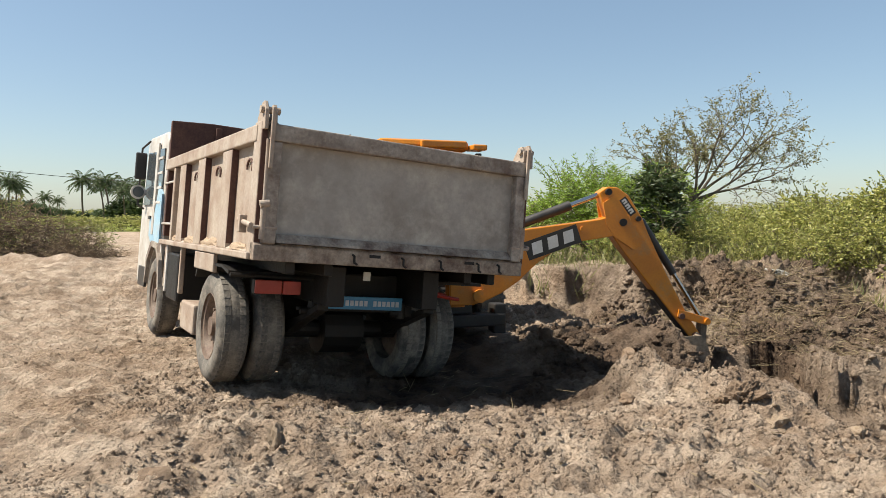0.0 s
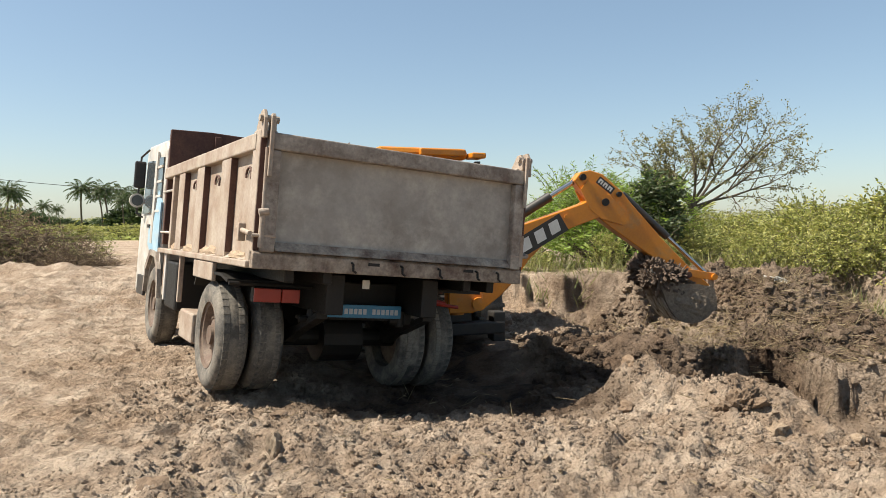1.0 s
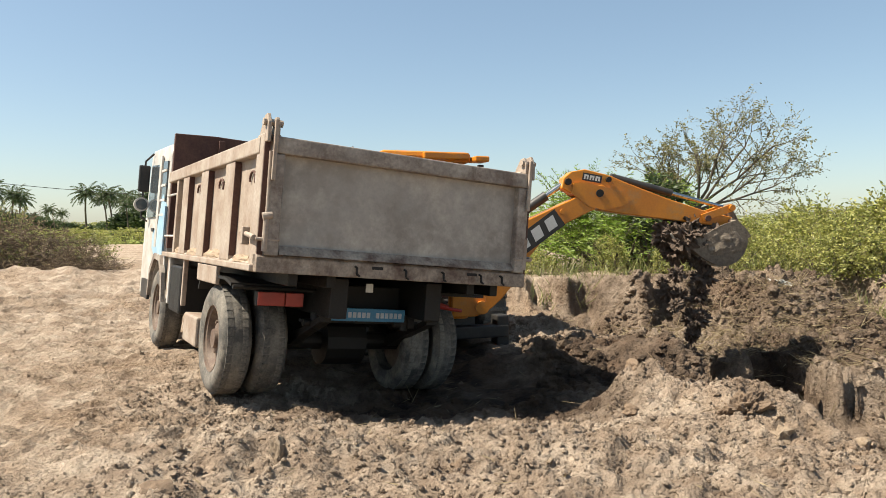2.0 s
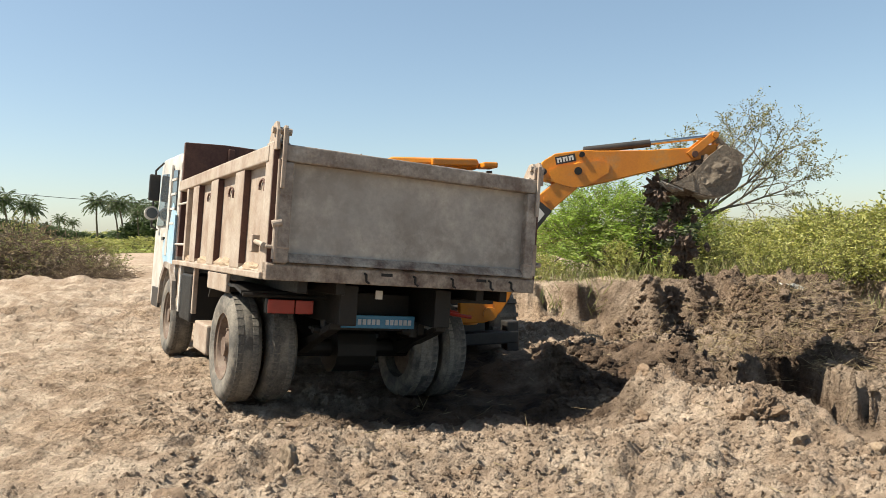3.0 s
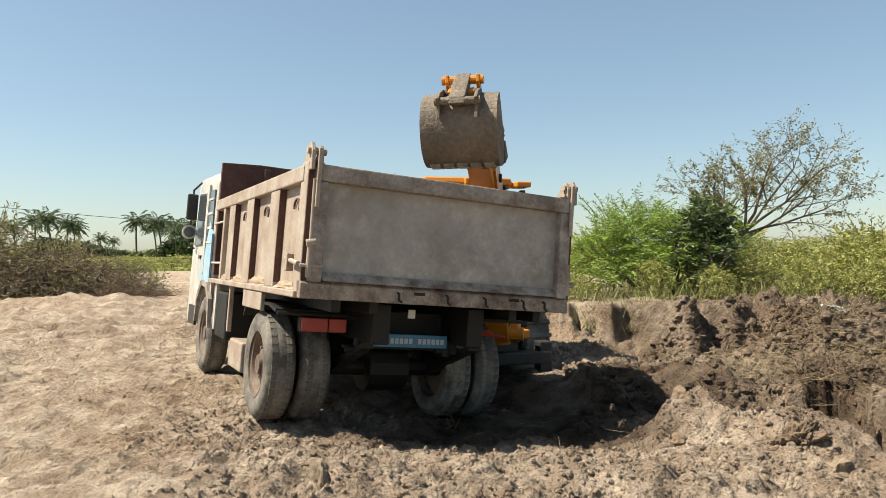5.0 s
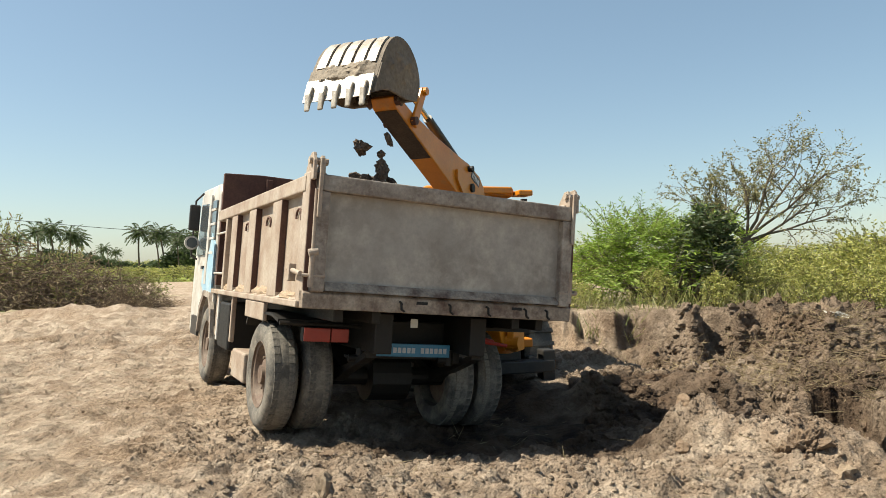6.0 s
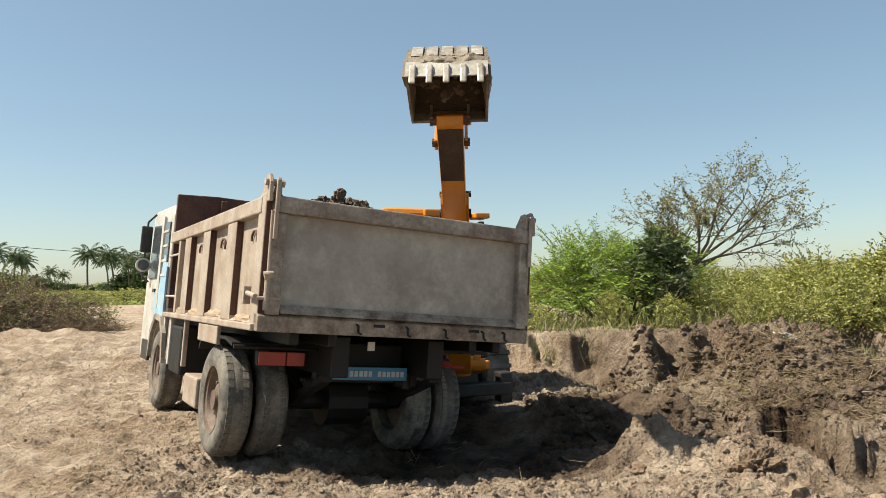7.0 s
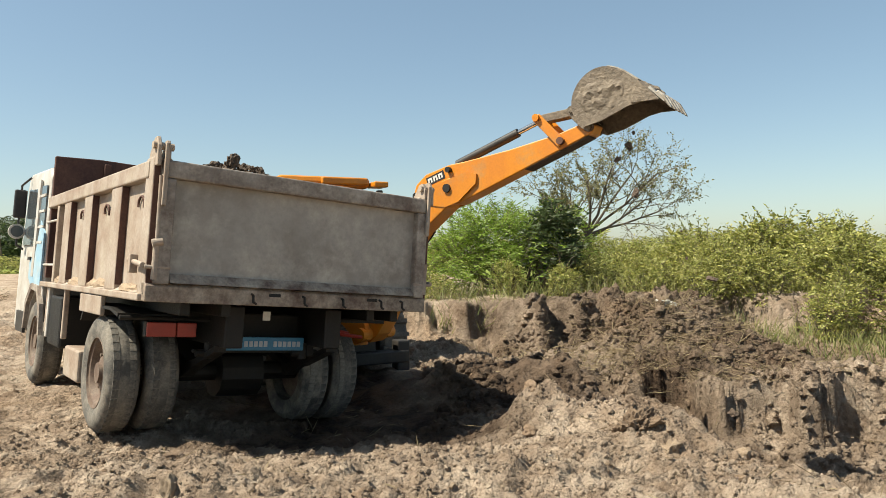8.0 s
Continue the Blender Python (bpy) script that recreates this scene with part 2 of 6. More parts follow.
def height(x, y):
    """Ground height in metres."""
    x, y = np.asarray(x, float), np.asarray(y, float)
    # along the truck's right-hand side the ground falls away
    right = (x + 1.44) * 0.866 + (y - 5.51) * 0.5
    ahead = -(x + 1.44) * 0.5 + (y - 5.51) * 0.866
    near = smoothstep(60, 22, np.hypot(x, y))
    lean = np.clip(right, 0, 2.7) - 1.15 * np.clip(right - 2.9, 0, 2.2)
    z = -0.088 * lean * smoothstep(-2.2, 0.6, ahead) * smoothstep(24, 11, y)
    churn = smoothstep(-3.6, -1.2, x + 0.25 * (y - 5) + 0.9 * fbm(x, y, 0.8, 3, 3)) * smoothstep(2.0, 3.0, y) * smoothstep(18, 11, y)
    z = z + near * (0.03 * fbm(x, y, 0.55, 4, 1) + 0.016 * fbm(x, y, 3.2, 5, 2) + 0.03 * np.maximum(fbm(x, y * 0.6, 1.1, 4, 48), 0))
    clods = 1 - np.abs(fbm(x, y, 2.6, 5, 5))
    lumps = np.maximum(fbm(x, y, 5.5, 3, 41), 0)
    z = z + churn * (0.045 * fbm(x, y, 1.3, 4, 4) + 0.07 * (clods - 0.6) * smoothstep(-0.5, 0.5, fbm(x, y, 0.7, 2, 6) + 0.2) + 0.055 * lumps * smoothstep(-0.2, 0.5, fbm(x, y, 0.9, 2, 49)) + 0.042 * fbm(x, y, 8, 3, 50) * smoothstep(9, 6, y) + 0.026 * fbm(x, y, 17, 2, 55) * smoothstep(7, 5.5, y) - 0.05 * np.maximum(fbm(x, y, 2.0, 3, 52) - 0.35, 0))
    # rough scraped ground and ruts on the open side of the truck
    scraped = near * smoothstep(9, 15, y) * smoothstep(-2.0, -5.0, x)
    z = z + scraped * (0.10 * fbm(x, y * 1.6, 0.9, 5, 56) + 0.20 * np.maximum(fbm(x * 0.6, y * 1.4, 1.9, 4, 57), 0))
    open_side = smoothstep(-1.0, -1.8, x + 0.3 * (y - 5.5)) * smoothstep(22, 14, y)
    z = z + open_side * (0.045 * fbm(x, y * 1.3, 1.8, 5, 58) + 0.028 * fbm(x, y, 9, 3, 59) + 0.06 * np.maximum(fbm(x * 0.7, y * 1.5, 1.6, 4, 68) - 0.1, 0))
    for k in (-0.15, -0.62, -2.1):
        rut = np.exp(-((right - k + 0.12 * fbm(x, y, 0.5, 2, 60)) / 0.16) ** 2) * smoothstep(14, 9, y)
        z = z - 0.05 * rut * (0.7 + 0.3 * np.sign(np.sin(ahead * 28)))
    # low berm behind the truck and the spoil mound beside it
    z = z + 0.10 * bump_at(x, y, -0.2, 4.9, 2.6, 0.5, 4)
    mound = 0.22 * bump_at(x, y, 2.15, 6.0, 0.9, 0.5, -30) + 0.20 * bump_at(x, y, 1.75, 6.3, 0.3, 0.28)
    z = z + mound * (1 + 0.5 * fbm(x, y, 2.6, 5, 7))
    z = z + 0.22 * bump_at(x, y, 1.35, 8.5, 1.2, 0.35, -20) * (1 + 0.9 * fbm(x, y, 2.5, 5, 8))
    z = z - 0.03 * bump_at(x, y, 4.0, 4.7, 1.5, 0.8, -32)
    z = z + 0.16 * bump_at(x, y, 2.5, 8.45, 0.45, 0.5, 0) * (1 + 0.6 * fbm(x, y, 3, 4, 53))
    rough_dug = bump_at(x, y, 1.9, 9.2, 1.3, 1.3)
    z = z + rough_dug * (0.09 * (1 - np.abs(fbm(x, y, 2.2, 5, 42))) + 0.07 * fbm(x, y, 4.5, 4, 43))
    # bank of uncut ground with bushes on it
    line = y - (12.6 - 0.12 * (x - 2) + 0.8 * fbm(x, y * 0.3, 0.9, 4, 9)) + 14 * smoothstep(0.8, -2.5, x)
    groove = 0.8 * np.abs(fbm(x, y * 0.5, 0.85, 4, 44)) + 0.16 * fbm(x, y, 3.1, 4, 61)
    z = z + 0.62 * smoothstep(-0.1, 0.34, line - groove) * smoothstep(60, 30, y) * smoothstep(0.0, 1.5, x)
    # ground beyond the pit, lower towards the digging machine
    rise = inside_distance([(2.2, 10.2), (4.1, 9.8), (5.5, 8.7), (7.2, 8.0), (11.0, 7.6), (13.0, 3.0), (40, 2), (40, 40), (1.5, 40)], x, y)
    z = z + (-0.08 - 0.26 * smoothstep(6.4, 4.4, x)) * smoothstep(-0.4, 0.3, rise) * smoothstep(60, 30, y) * smoothstep(0.25, -0.15, line)
    # spoil heap behind the pit
    heap = 0.72 * np.minimum(1.2 * bump_at(x, y, 5.45, 11.8, 1.1, 0.8, -8), 1.0) + 0.12 * bump_at(x, y, 3.6, 11.7, 1.5, 0.75, 0) + 0.10 * bump_at(x, y, 5.5, 10.5, 0.9, 0.5, 0)
    z = z + heap * (1 + 0.12 * fbm(x, y, 1.4, 3, 10)) + np.minimum(heap * 2, 1) * (0.09 * fbm(x, y, 3.0, 5, 45) + 0.08 * np.maximum(fbm(x, y, 7, 3, 46), 0))
    broken = smoothstep(-0.1, 0.3, rise) * smoothstep(14, 12, y)
    z = z + broken * (0.07 * fbm(x, y, 2.4, 4, 54) + 0.11 * (1 - np.abs(fbm(x, y, 2.2, 4, 63))) - 0.09 + 0.08 * np.maximum(fbm(x, y, 6.5, 3, 64), 0) + 0.035 * fbm(x, y, 13, 2, 65))
    # pit
    d = inside_distance(PIT, x, y) + 0.14 * fbm(x, y, 1.6, 4, 11) + 0.07 * fbm(x, y, 7, 3, 12) + 0.07 * np.tanh(4 * fbm(x, y * 0.4, 1.7, 2, 66)) * smoothstep(4.6, 5.4, x) + 0.05 * np.abs(fbm(x, y * 0.3, 4.5, 2, 67)) * smoothstep(7.0, 8.2, y)
    z = z - smoothstep(-0.02, 0.12, d) * (1.3 + z + 0.15 * fbm(x, y, 2.0, 4, 13) - 0.3 * smoothstep(0.7, 0.1, d) * smoothstep(7.0, 8.0, y))
    z = z - 0.14 * smoothstep(-1.0, -0.05, d) * smoothstep(0.1, -0.05, d) * smoothstep(6.0, 5.2, y) * smoothstep(2.2, 3.0, x)
    # wheel ruts on the track and ridges of scraped soil far off
    track = np.abs((x + 0.62 * (y - 5.5) + 3.9 + 0.25 * np.sin(y * 0.35)))
    z = z - 0.03 * near * bump_at(track, 0 * y, 0.0, 0.0, 0.25, 1) * (1 + fbm(x, y, 3, 2, 14))
    z = z + 0.22 * bump_at(x, y, -11.5, 21, 4.5, 0.8, -8) * (1 + 0.7 * fbm(x, y, 1.0, 4, 15)) + 0.2 * bump_at(x, y, -9, 17.5, 3.2, 0.7, 5) * (1 + 0.7 * fbm(x, y, 1.2, 4, 16))
    return z


def spaced(lo, hi, step, far, grow=1.05, back=1.05):
    mid = list(np.arange(lo, hi + 1e-6, step))
    s, v, up = step, hi, []
    while v < far:
        s = min(s * grow, 60.0)
        v += s
        up.append(v)
    s, v, down = step, lo, []
    while v > -far:
        s = min(s * back, 60.0)
        v -= s
        down.append(v)
    return np.array(down[::-1] + mid + up)


def ground_material():
    m = bpy.data.materials.new("dry_clay_soil")
    m.use_nodes = True
    nt = m.node_tree
    n, link = nt.nodes, nt.links.new
    bsdf = n["Principled BSDF"]
    geo = n.new("ShaderNodeNewGeometry")

    def noise_node(scale, detail=8, rough=0.6):
        t = n.new("ShaderNodeTexNoise")
        t.inputs["Scale"].default_value, t.inputs["Detail"].default_value, t.inputs["Roughness"].default_value = scale, detail, rough
        link(geo.outputs["Position"], t.inputs["Vector"])
        return t

    def mix_by(fac, a, b):
        x = n.new("ShaderNodeMixRGB")
        link(fac, x.inputs[0])
        for k, v in ((1, a), (2, b)):
            if isinstance(v, tuple):
                x.inputs[k].default_value = (*v, 1)
            else:
                link(v, x.inputs[k])
        return x.outputs[0]

    def ramp(src, lo, hi):
        r = n.new("ShaderNodeMapRange")
        r.interpolation_type = "SMOOTHSTEP"
        r.inputs[1].default_value, r.inputs[2].default_value = lo, hi
        link(src, r.inputs[0])
        return r.outputs[0]
    broad, mid, fine = noise_node(0.45), noise_node(3.2), noise_node(26, 6, 0.7)
    dry = mix_by(ramp(mid.outputs[0], 0.36, 0.66), (0.335, 0.25, 0.181), (0.525, 0.42, 0.322))
    # dark tones serve the turned soil and deepen the truck's shadow
    dug_shaded = mix_by(ramp(mid.outputs[0], 0.35, 0.65), (0.036, 0.023, 0.016), (0.125, 0.081, 0.053))
    # turned soil, darker and browner; the mesh attribute also paints in the truck's shadow
    dug = n.new("ShaderNodeAttribute")
    dug.attribute_name = "dug"
    dry = mix_by(ramp(broad.outputs[0], 0.48, 0.68), dry, mix_by(ramp(fine.outputs[0], 0.4, 0.6), (0.22, 0.148, 0.098), (0.36, 0.262, 0.18)))
    streak = noise_node(1.7, 10, 0.72)
    patch = n.new("ShaderNodeMath")
    patch.operation = "MULTIPLY"
    patch.inputs[1].default_value = 0.55
    link(ramp(streak.outputs[0], 0.52, 0.64), patch.inputs[0])
    dry = mix_by(patch.outputs[0], dry, (0.175, 0.115, 0.076))
    soil = mix_by(dug.outputs["Fac"], dry, dug_shaded)
    green = n.new("ShaderNodeAttribute")
    green.attribute_name = "green"
    grass = mix_by(ramp(noise_node(0.6).outputs[0], 0.4, 0.65), (0.17, 0.22, 0.045), (0.31, 0.32, 0.10))
    soil = mix_by(green.outputs["Fac"], soil, grass)
    val = n.new("ShaderNodeHueSaturation")
    link(ramp(fine.outputs[0], 0.1, 0.9), val.inputs["Value"])
    g = n.new("ShaderNodeMapRange")
    g.inputs[1].default_value, g.inputs[2].default_value, g.inputs[3].default_value, g.inputs[4].default_value = 0.3, 0.7, 0.82, 1.15
    link(fine.outputs[0], g.inputs[0])
    link(g.outputs[0], val.inputs["Value"])
    link(soil, val.inputs["Color"])
    link(val.outputs[0], bsdf.inputs["Base Color"])
    bsdf.inputs["Roughness"].default_value = 0.95
    bsdf.inputs["Specular IOR Level"].default_value = 0.15
    bp = n.new("ShaderNodeBump")
    bp.inputs["Strength"].default_value, bp.inputs["Distance"].default_value = 1.0, 0.05
    link(noise_node(38, 10, 0.75).outputs[0], bp.inputs["Height"])
    bp2 = n.new("ShaderNodeBump")
    bp2.inputs["Strength"].default_value, bp2.inputs["Distance"].default_value = 0.7, 0.11
    lump = n.new("ShaderNodeTexVoronoi")
    lump.inputs["Scale"].default_value = 15
    warp, add = noise_node(6, 4, 0.6), n.new("ShaderNodeMixRGB")
    add.blend_type = "ADD"
    add.inputs[0].default_value = 0.35
    link(geo.outputs["Position"], add.inputs[1])
    link(warp.outputs[1], add.inputs[2])
    link(add.outputs[0], lump.inputs["Vector"])
    turn_over, both = n.new("ShaderNodeMath"), n.new("ShaderNodeMath")
    turn_over.operation, both.operation = "SUBTRACT", "MULTIPLY"
    turn_over.inputs[0].default_value = 1.0
    link(lump.outputs["Distance"], turn_over.inputs[1])
    link(turn_over.outputs[0], both.inputs[0])
    link(noise_node(9, 6, 0.65).outputs[0], both.inputs[1])
    link(both.outputs[0], bp2.inputs["Height"])
    link(bp.outputs[0], bp2.inputs["Normal"])
    bp3 = n.new("ShaderNodeBump")
    bp3.inputs["Strength"].default_value, bp3.inputs["Distance"].default_value = 0.5, 0.2
    link(noise_node(4.2, 6, 0.6).outputs[0], bp3.inputs["Height"])
    link(bp2.outputs[0], bp3.inputs["Normal"])
    link(bp3.outputs[0], bsdf.inputs["Normal"])
    return m


def dug_and_shade(x, y):
    d = inside_distance(PIT, x, y)
    v = smoothstep(-0.25, 0.1, d) * (0.45 + 0.35 * smoothstep(5.4, 4.2, x))
    v = np.maximum(v, 0.8 * bump_at(x, y, 4.6, 11.2, 3.0, 1.9))
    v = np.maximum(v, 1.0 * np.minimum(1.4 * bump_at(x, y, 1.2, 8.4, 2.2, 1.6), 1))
    # truck's shadow painted in: darkest tone under and to the right of it
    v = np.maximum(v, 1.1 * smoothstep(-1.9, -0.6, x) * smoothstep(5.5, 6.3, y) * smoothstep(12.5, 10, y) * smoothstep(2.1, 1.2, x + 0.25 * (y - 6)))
    v = np.maximum(v, 0.6 * smoothstep(1.5, 2.5, x) * smoothstep(8.3, 9.5, y) * smoothstep(14.5, 13, y) * smoothstep(8.5, 6.0, x))
    v = np.maximum(v, 0.14 * smoothstep(-2.2, -0.6, x + 0.25 * (y - 5)) * smoothstep(7.0, 5.6, y))
    return np.clip(v + 0.4 * fbm(x, y, 1.1, 4, 21) * np.minimum(v * 1.6, 1), 0, 1)


SOIL = ground_material()


def make_ground():
    xs = spaced(-8.0, 8.2, 0.038, 2600, 1.07, 1.035)
    ys = spaced(2.2, 13.5, 0.045, 2600, 1.025, 1.3)
    ys = np.concatenate([ys[ys < 2.9], np.arange(2.9, 6.6, 0.027), ys[ys > 6.61]])
    gx, gy = np.meshgrid(xs, ys)
    z = height(gx, gy)
    nx, ny = len(xs), len(ys)
    co = np.stack([gx, gy, z], -1).reshape(-1, 3)
    me = bpy.data.meshes.new("ground")
    i = np.arange(nx * ny).reshape(ny, nx)
    quads = np.stack([i[:-1, :-1], i[:-1, 1:], i[1:, 1:], i[1:, :-1]], -1).reshape(-1, 4)
    me.vertices.add(len(co))
    me.vertices.foreach_set("co", co.ravel())
    me.loops.add(quads.size)
    me.loops.foreach_set("vertex_index", quads.ravel().astype(np.int32))
    me.polygons.add(len(quads))
    me.polygons.foreach_set("loop_start", np.arange(0, quads.size, 4, dtype=np.int32))
    me.polygons.foreach_set("use_smooth", np.ones(len(quads), bool))
    # holds the dug ground plus the painted truck shadow
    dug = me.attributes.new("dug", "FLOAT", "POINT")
    dug.data.foreach_set("value", dug_and_shade(gx, gy).ravel().astype(np.float32))
    green = me.attributes.new("green", "FLOAT", "POINT")
    far = smoothstep(80, 86, gy + 3 * fbm(gx, gy, 0.1, 3, 31)) * (gx < 4) + (gx >= 4) * smoothstep(14.5, 17, gy + fbm(gx, gy, 0.5, 3, 32))
    far = np.maximum(far, (gy < 40) * smoothstep(-14.5, -17, gx + 0.12 * (gy - 24)) * smoothstep(22, 26, gy))
    green.data.foreach_set("value", np.clip(far, 0, 1).ravel().astype(np.float32))
    me.update(calc_edges=True)
    me.materials.append(SOIL)
    return tagged(new("ground", me), "dry brown clay ground churned into clods, with a dug pit and spoil heaps", "ground", kind="structure")


make_ground()


# ---- tipper truck ----
W, TOP, LENGTH = 2.5, 1.036, 4.09


def wheel(name, parent, x0, x1, y, z, label):
    """A tyre of radius 0.49 from x0 to x1 (outer face at x0) with a dished rim and hub under it."""
    s = 1 if x1 > x0 else -1
    w = abs(x1 - x0)
    m = Matrix.Translation((x0, y, z)) @ Matrix.Diagonal((s, 1, 1, 1))
    bm = bmesh.new()
    prof = [(0.30, 0.02), (0.36, 0.0), (0.43, 0.0), (0.47, 0.02), (0.492, 0.06), (0.495, w / 2), (0.492, w - 0.06), (0.47, w - 0.02), (0.43, w), (0.30, w - 0.02)]
    lathe(bm, prof, 48, m)
    tyre = part(name, bm, RUBBER, parent, label, True)
    # tread blocks along both shoulders
    for h in (0.045, w - 0.045 - 0.05):
        block = box(bmesh.new(), (h, -0.033, 0.478), (h + 0.05, 0.033, 0.4955), Matrix.Diagonal((s, 1, 1, 1)))
        me = bpy.data.meshes.new("tread_block")
        bmesh.ops.recalc_face_normals(block, faces=block.faces)
        block.to_mesh(me)
        block.free()
        me.materials.append(RUBBER)
        for i in range(40):
            ob = new("tread_block", me)
            ob.parent = tyre
            ob.matrix_basis = Matrix.Translation((x0, y, z)) @ Matrix.Rotation(2 * math.pi * (i + 0.5) / 40, 4, "X")
    bm = bmesh.new()
    lathe(bm, [(0.30, 0.015), (0.305, 0.03), (0.27, 0.04), (0.24, 0.10), (0.15, 0.12), (0.14, 0.07), (0.09, 0.06), (0.085, 0.03), (0.0, 0.03), (0.0, 0.16), (0.27, 0.16)], 32, m, True)
    for i in range(8):
        a = 2 * math.pi * i / 8
        c = Vector((0.10, 0.19 * math.cos(a), 0.19 * math.sin(a)))
        rod(bm, m @ (c + Vector((0.03, 0, 0))), m @ (c - Vector((0.02, 0, 0))), 0.018, seg=6)
    part("rim", bm, RIM, tyre, "dusty steel rim with wheel nuts", True)
    return tyre


def make_truck():
    t = empty("tipper_truck", TRUCK, "dusty worn tipper truck with a grey steel tailgate on churned soil", "truck")
    # body floor and tailgate
    part("body_floor", boxed((0.101, 0.03, 0.03), (W - 0.101, LENGTH, 0.11)), RUST, t)
    gate = part("tailgate", boxed((0.07, 0.02, 0.12), (W - 0.07, 0.07, TOP - 0.02)), STEEL_GREY, t, "grey steel tailgate with worn paint")
    part("gate_top_bar", boxed((0.055, -0.055, TOP - 0.13), (W - 0.055, 0.06, TOP), bevel=0.012), FRAME_GREY, gate)
    for x in (0.05, W - 0.16):
        part("gate_upright", boxed((x, -0.05, 0.13), (x + 0.11, 0.055, TOP - 0.132), bevel=0.012), FRAME_GREY, gate)
    part("gate_lower_ledge", prism(bmesh.new(), [(-0.055, 0.142), (-0.045, 0.16), (0.0, 0.21), (0.018, 0.21), (0.018, 0.142)], 0.165, W - 0.165, Matrix.Rotation(radians(90), 4, "Z") @ Matrix.Diagonal((1, -1, 1, 1))), SILL_RUST, gate, "scuffed rusty lower ledge")
    bm = bmesh.new()
    prism(bm, [(-0.03, 0.0), (-0.03, 0.115), (0.0, 0.14), (0.08, 0.14), (0.08, 0.0)], 0.0, W - 0.02, Matrix.Rotation(radians(90), 4, "Z") @ Matrix.Diagonal((1, -1, 1, 1)), 0.008)
    part("rear_sill", bm, SILL_RUST, t, "scuffed rusty lower sill under the tailgate")
    # sides
    for name, x, s in (("left_side", 0.0, 1), ("right_side", W, -1)):
        m = Matrix.Translation((x, 0, 0)) @ Matrix.Diagonal((s, 1, 1, 1))
        side = part(name, boxed((0.06, 0.12, 0.03), (0.10, 3.46, TOP - 0.02), m), SIDE_PAINT, t, "dusty beige steel side wall")
        part("top_rail", boxed((-0.01, 0.10, TOP - 0.13), (0.15, LENGTH, TOP), m, 0.012), SIDE_PAINT, side)
        part("bottom_rail", boxed((-0.03, 0.05, 0.0), (0.15, LENGTH, 0.055), m, 0.01), SIDE_PAINT, side)
        part("bottom_slope", prism(bmesh.new(), [(0.0, 0.057), (0.058, 0.10), (0.058, 0.057)], 0.17, 3.46, m), SIDE_PAINT, side)
        for y0 in (0.85, 1.88, 2.84):
            post = part("side_post", prism(bmesh.new(), [(0.0, 0.06), (0.0, TOP - 0.132), (0.058, TOP - 0.132), (0.058, 0.102), (0.03, 0.06)], y0, y0 + 0.32, m, 0.006), SIDE_PAINT, side)
            # dark plate: rust stains plus painted shade on the post's rear face
            part("web", boxed((0.004, y0 - 0.006, 0.10), (0.057, y0 - 0.001, TOP - 0.135), m, 0), RUST, post, "rusty rear web of the post, darkened to deepen its shade")
        part("front_post", boxed((0.0, 3.46, 0.06), (0.11, 3.56, TOP - 0.135), m, 0.008), SIDE_PAINT, side)
        # set-back dark sheet paints the shade of the gap behind the cab
        part("gap_shade", boxed((0.30, 3.57, 0.06), (0.33, LENGTH - 0.03, TOP - 0.135), m, 0), RUST, side, "dark sheet standing in for the shaded gap behind the cab")
        # soil caught on the ledge at the foot of the side
        for y0, wide, high in ((0.55, 0.26, 0.045), (1.5, 0.30, 0.06), (1.75, 0.16, 0.05), (2.5, 0.3, 0.05), (3.3, 0.2, 0.05)):
            bm = bmesh.new()
            bmesh.ops.create_icosphere(bm, subdivisions=3, radius=1)
            for v in bm.verts:
                k = 1 + 0.35 * noise.noise(v.co * 2.5 + Vector((y0, 0, 0)))
                v.co = m @ Vector((0.045 + 0.045 * v.co.x * k, y0 + wide * v.co.y * k, 0.075 + high * v.co.z * k))
            part("caught_soil", bm, LEDGE_SOIL, side, "pale dry soil caught on the ledge", True)
        post = part("corner_post", boxed((0.0, 0.0, 0.04), (0.13, 0.19, TOP + 0.02), m, 0.01), SIDE_PAINT, side)
        # dark plate stands in for shade on the corner post's rear face
        part("web", boxed((0.006, -0.008, 0.10), (0.048, -0.001, TOP - 0.02), m, 0), RUST, post, "rusty rear web of the post, darkened to deepen its shade")
        part("hinge_arm", boxed((0.052, -0.085, TOP - 0.34), (0.085, -0.058, TOP + 0.12), m, 0.008), SIDE_PAINT, t, "pale worn steel hinge arm")
        # loop handles between the posts
        for y0 in (0.42, 1.50, 2.48):
            pts = [m @ Vector((0.046, y0 + 0.08 * math.cos(a), TOP - 0.30 + 0.06 * math.sin(a))) for a in np.linspace(-0.35, math.pi, 9)] + [m @ Vector((0.046, y0 - 0.08, TOP - 0.34))]
            part("loop_hook", tube(bmesh.new(), pts, 0.010, 6), RUST, side)
        # hinge bracket at the top of the tailgate
        bm = bmesh.new()
        prism(bm, [(-0.06, TOP - 0.05), (-0.05, TOP + 0.10), (0.0, TOP + 0.17), (0.06, TOP + 0.16), (0.15, TOP + 0.05), (0.17, TOP - 0.05)], 0.0, 0.03,
              m @ Matrix.Translation((0.005, 0, 0)) @ Matrix.Rotation(radians(90), 4, "Z") @ Matrix.Diagonal((1, -1, 1, 1)), 0.006)
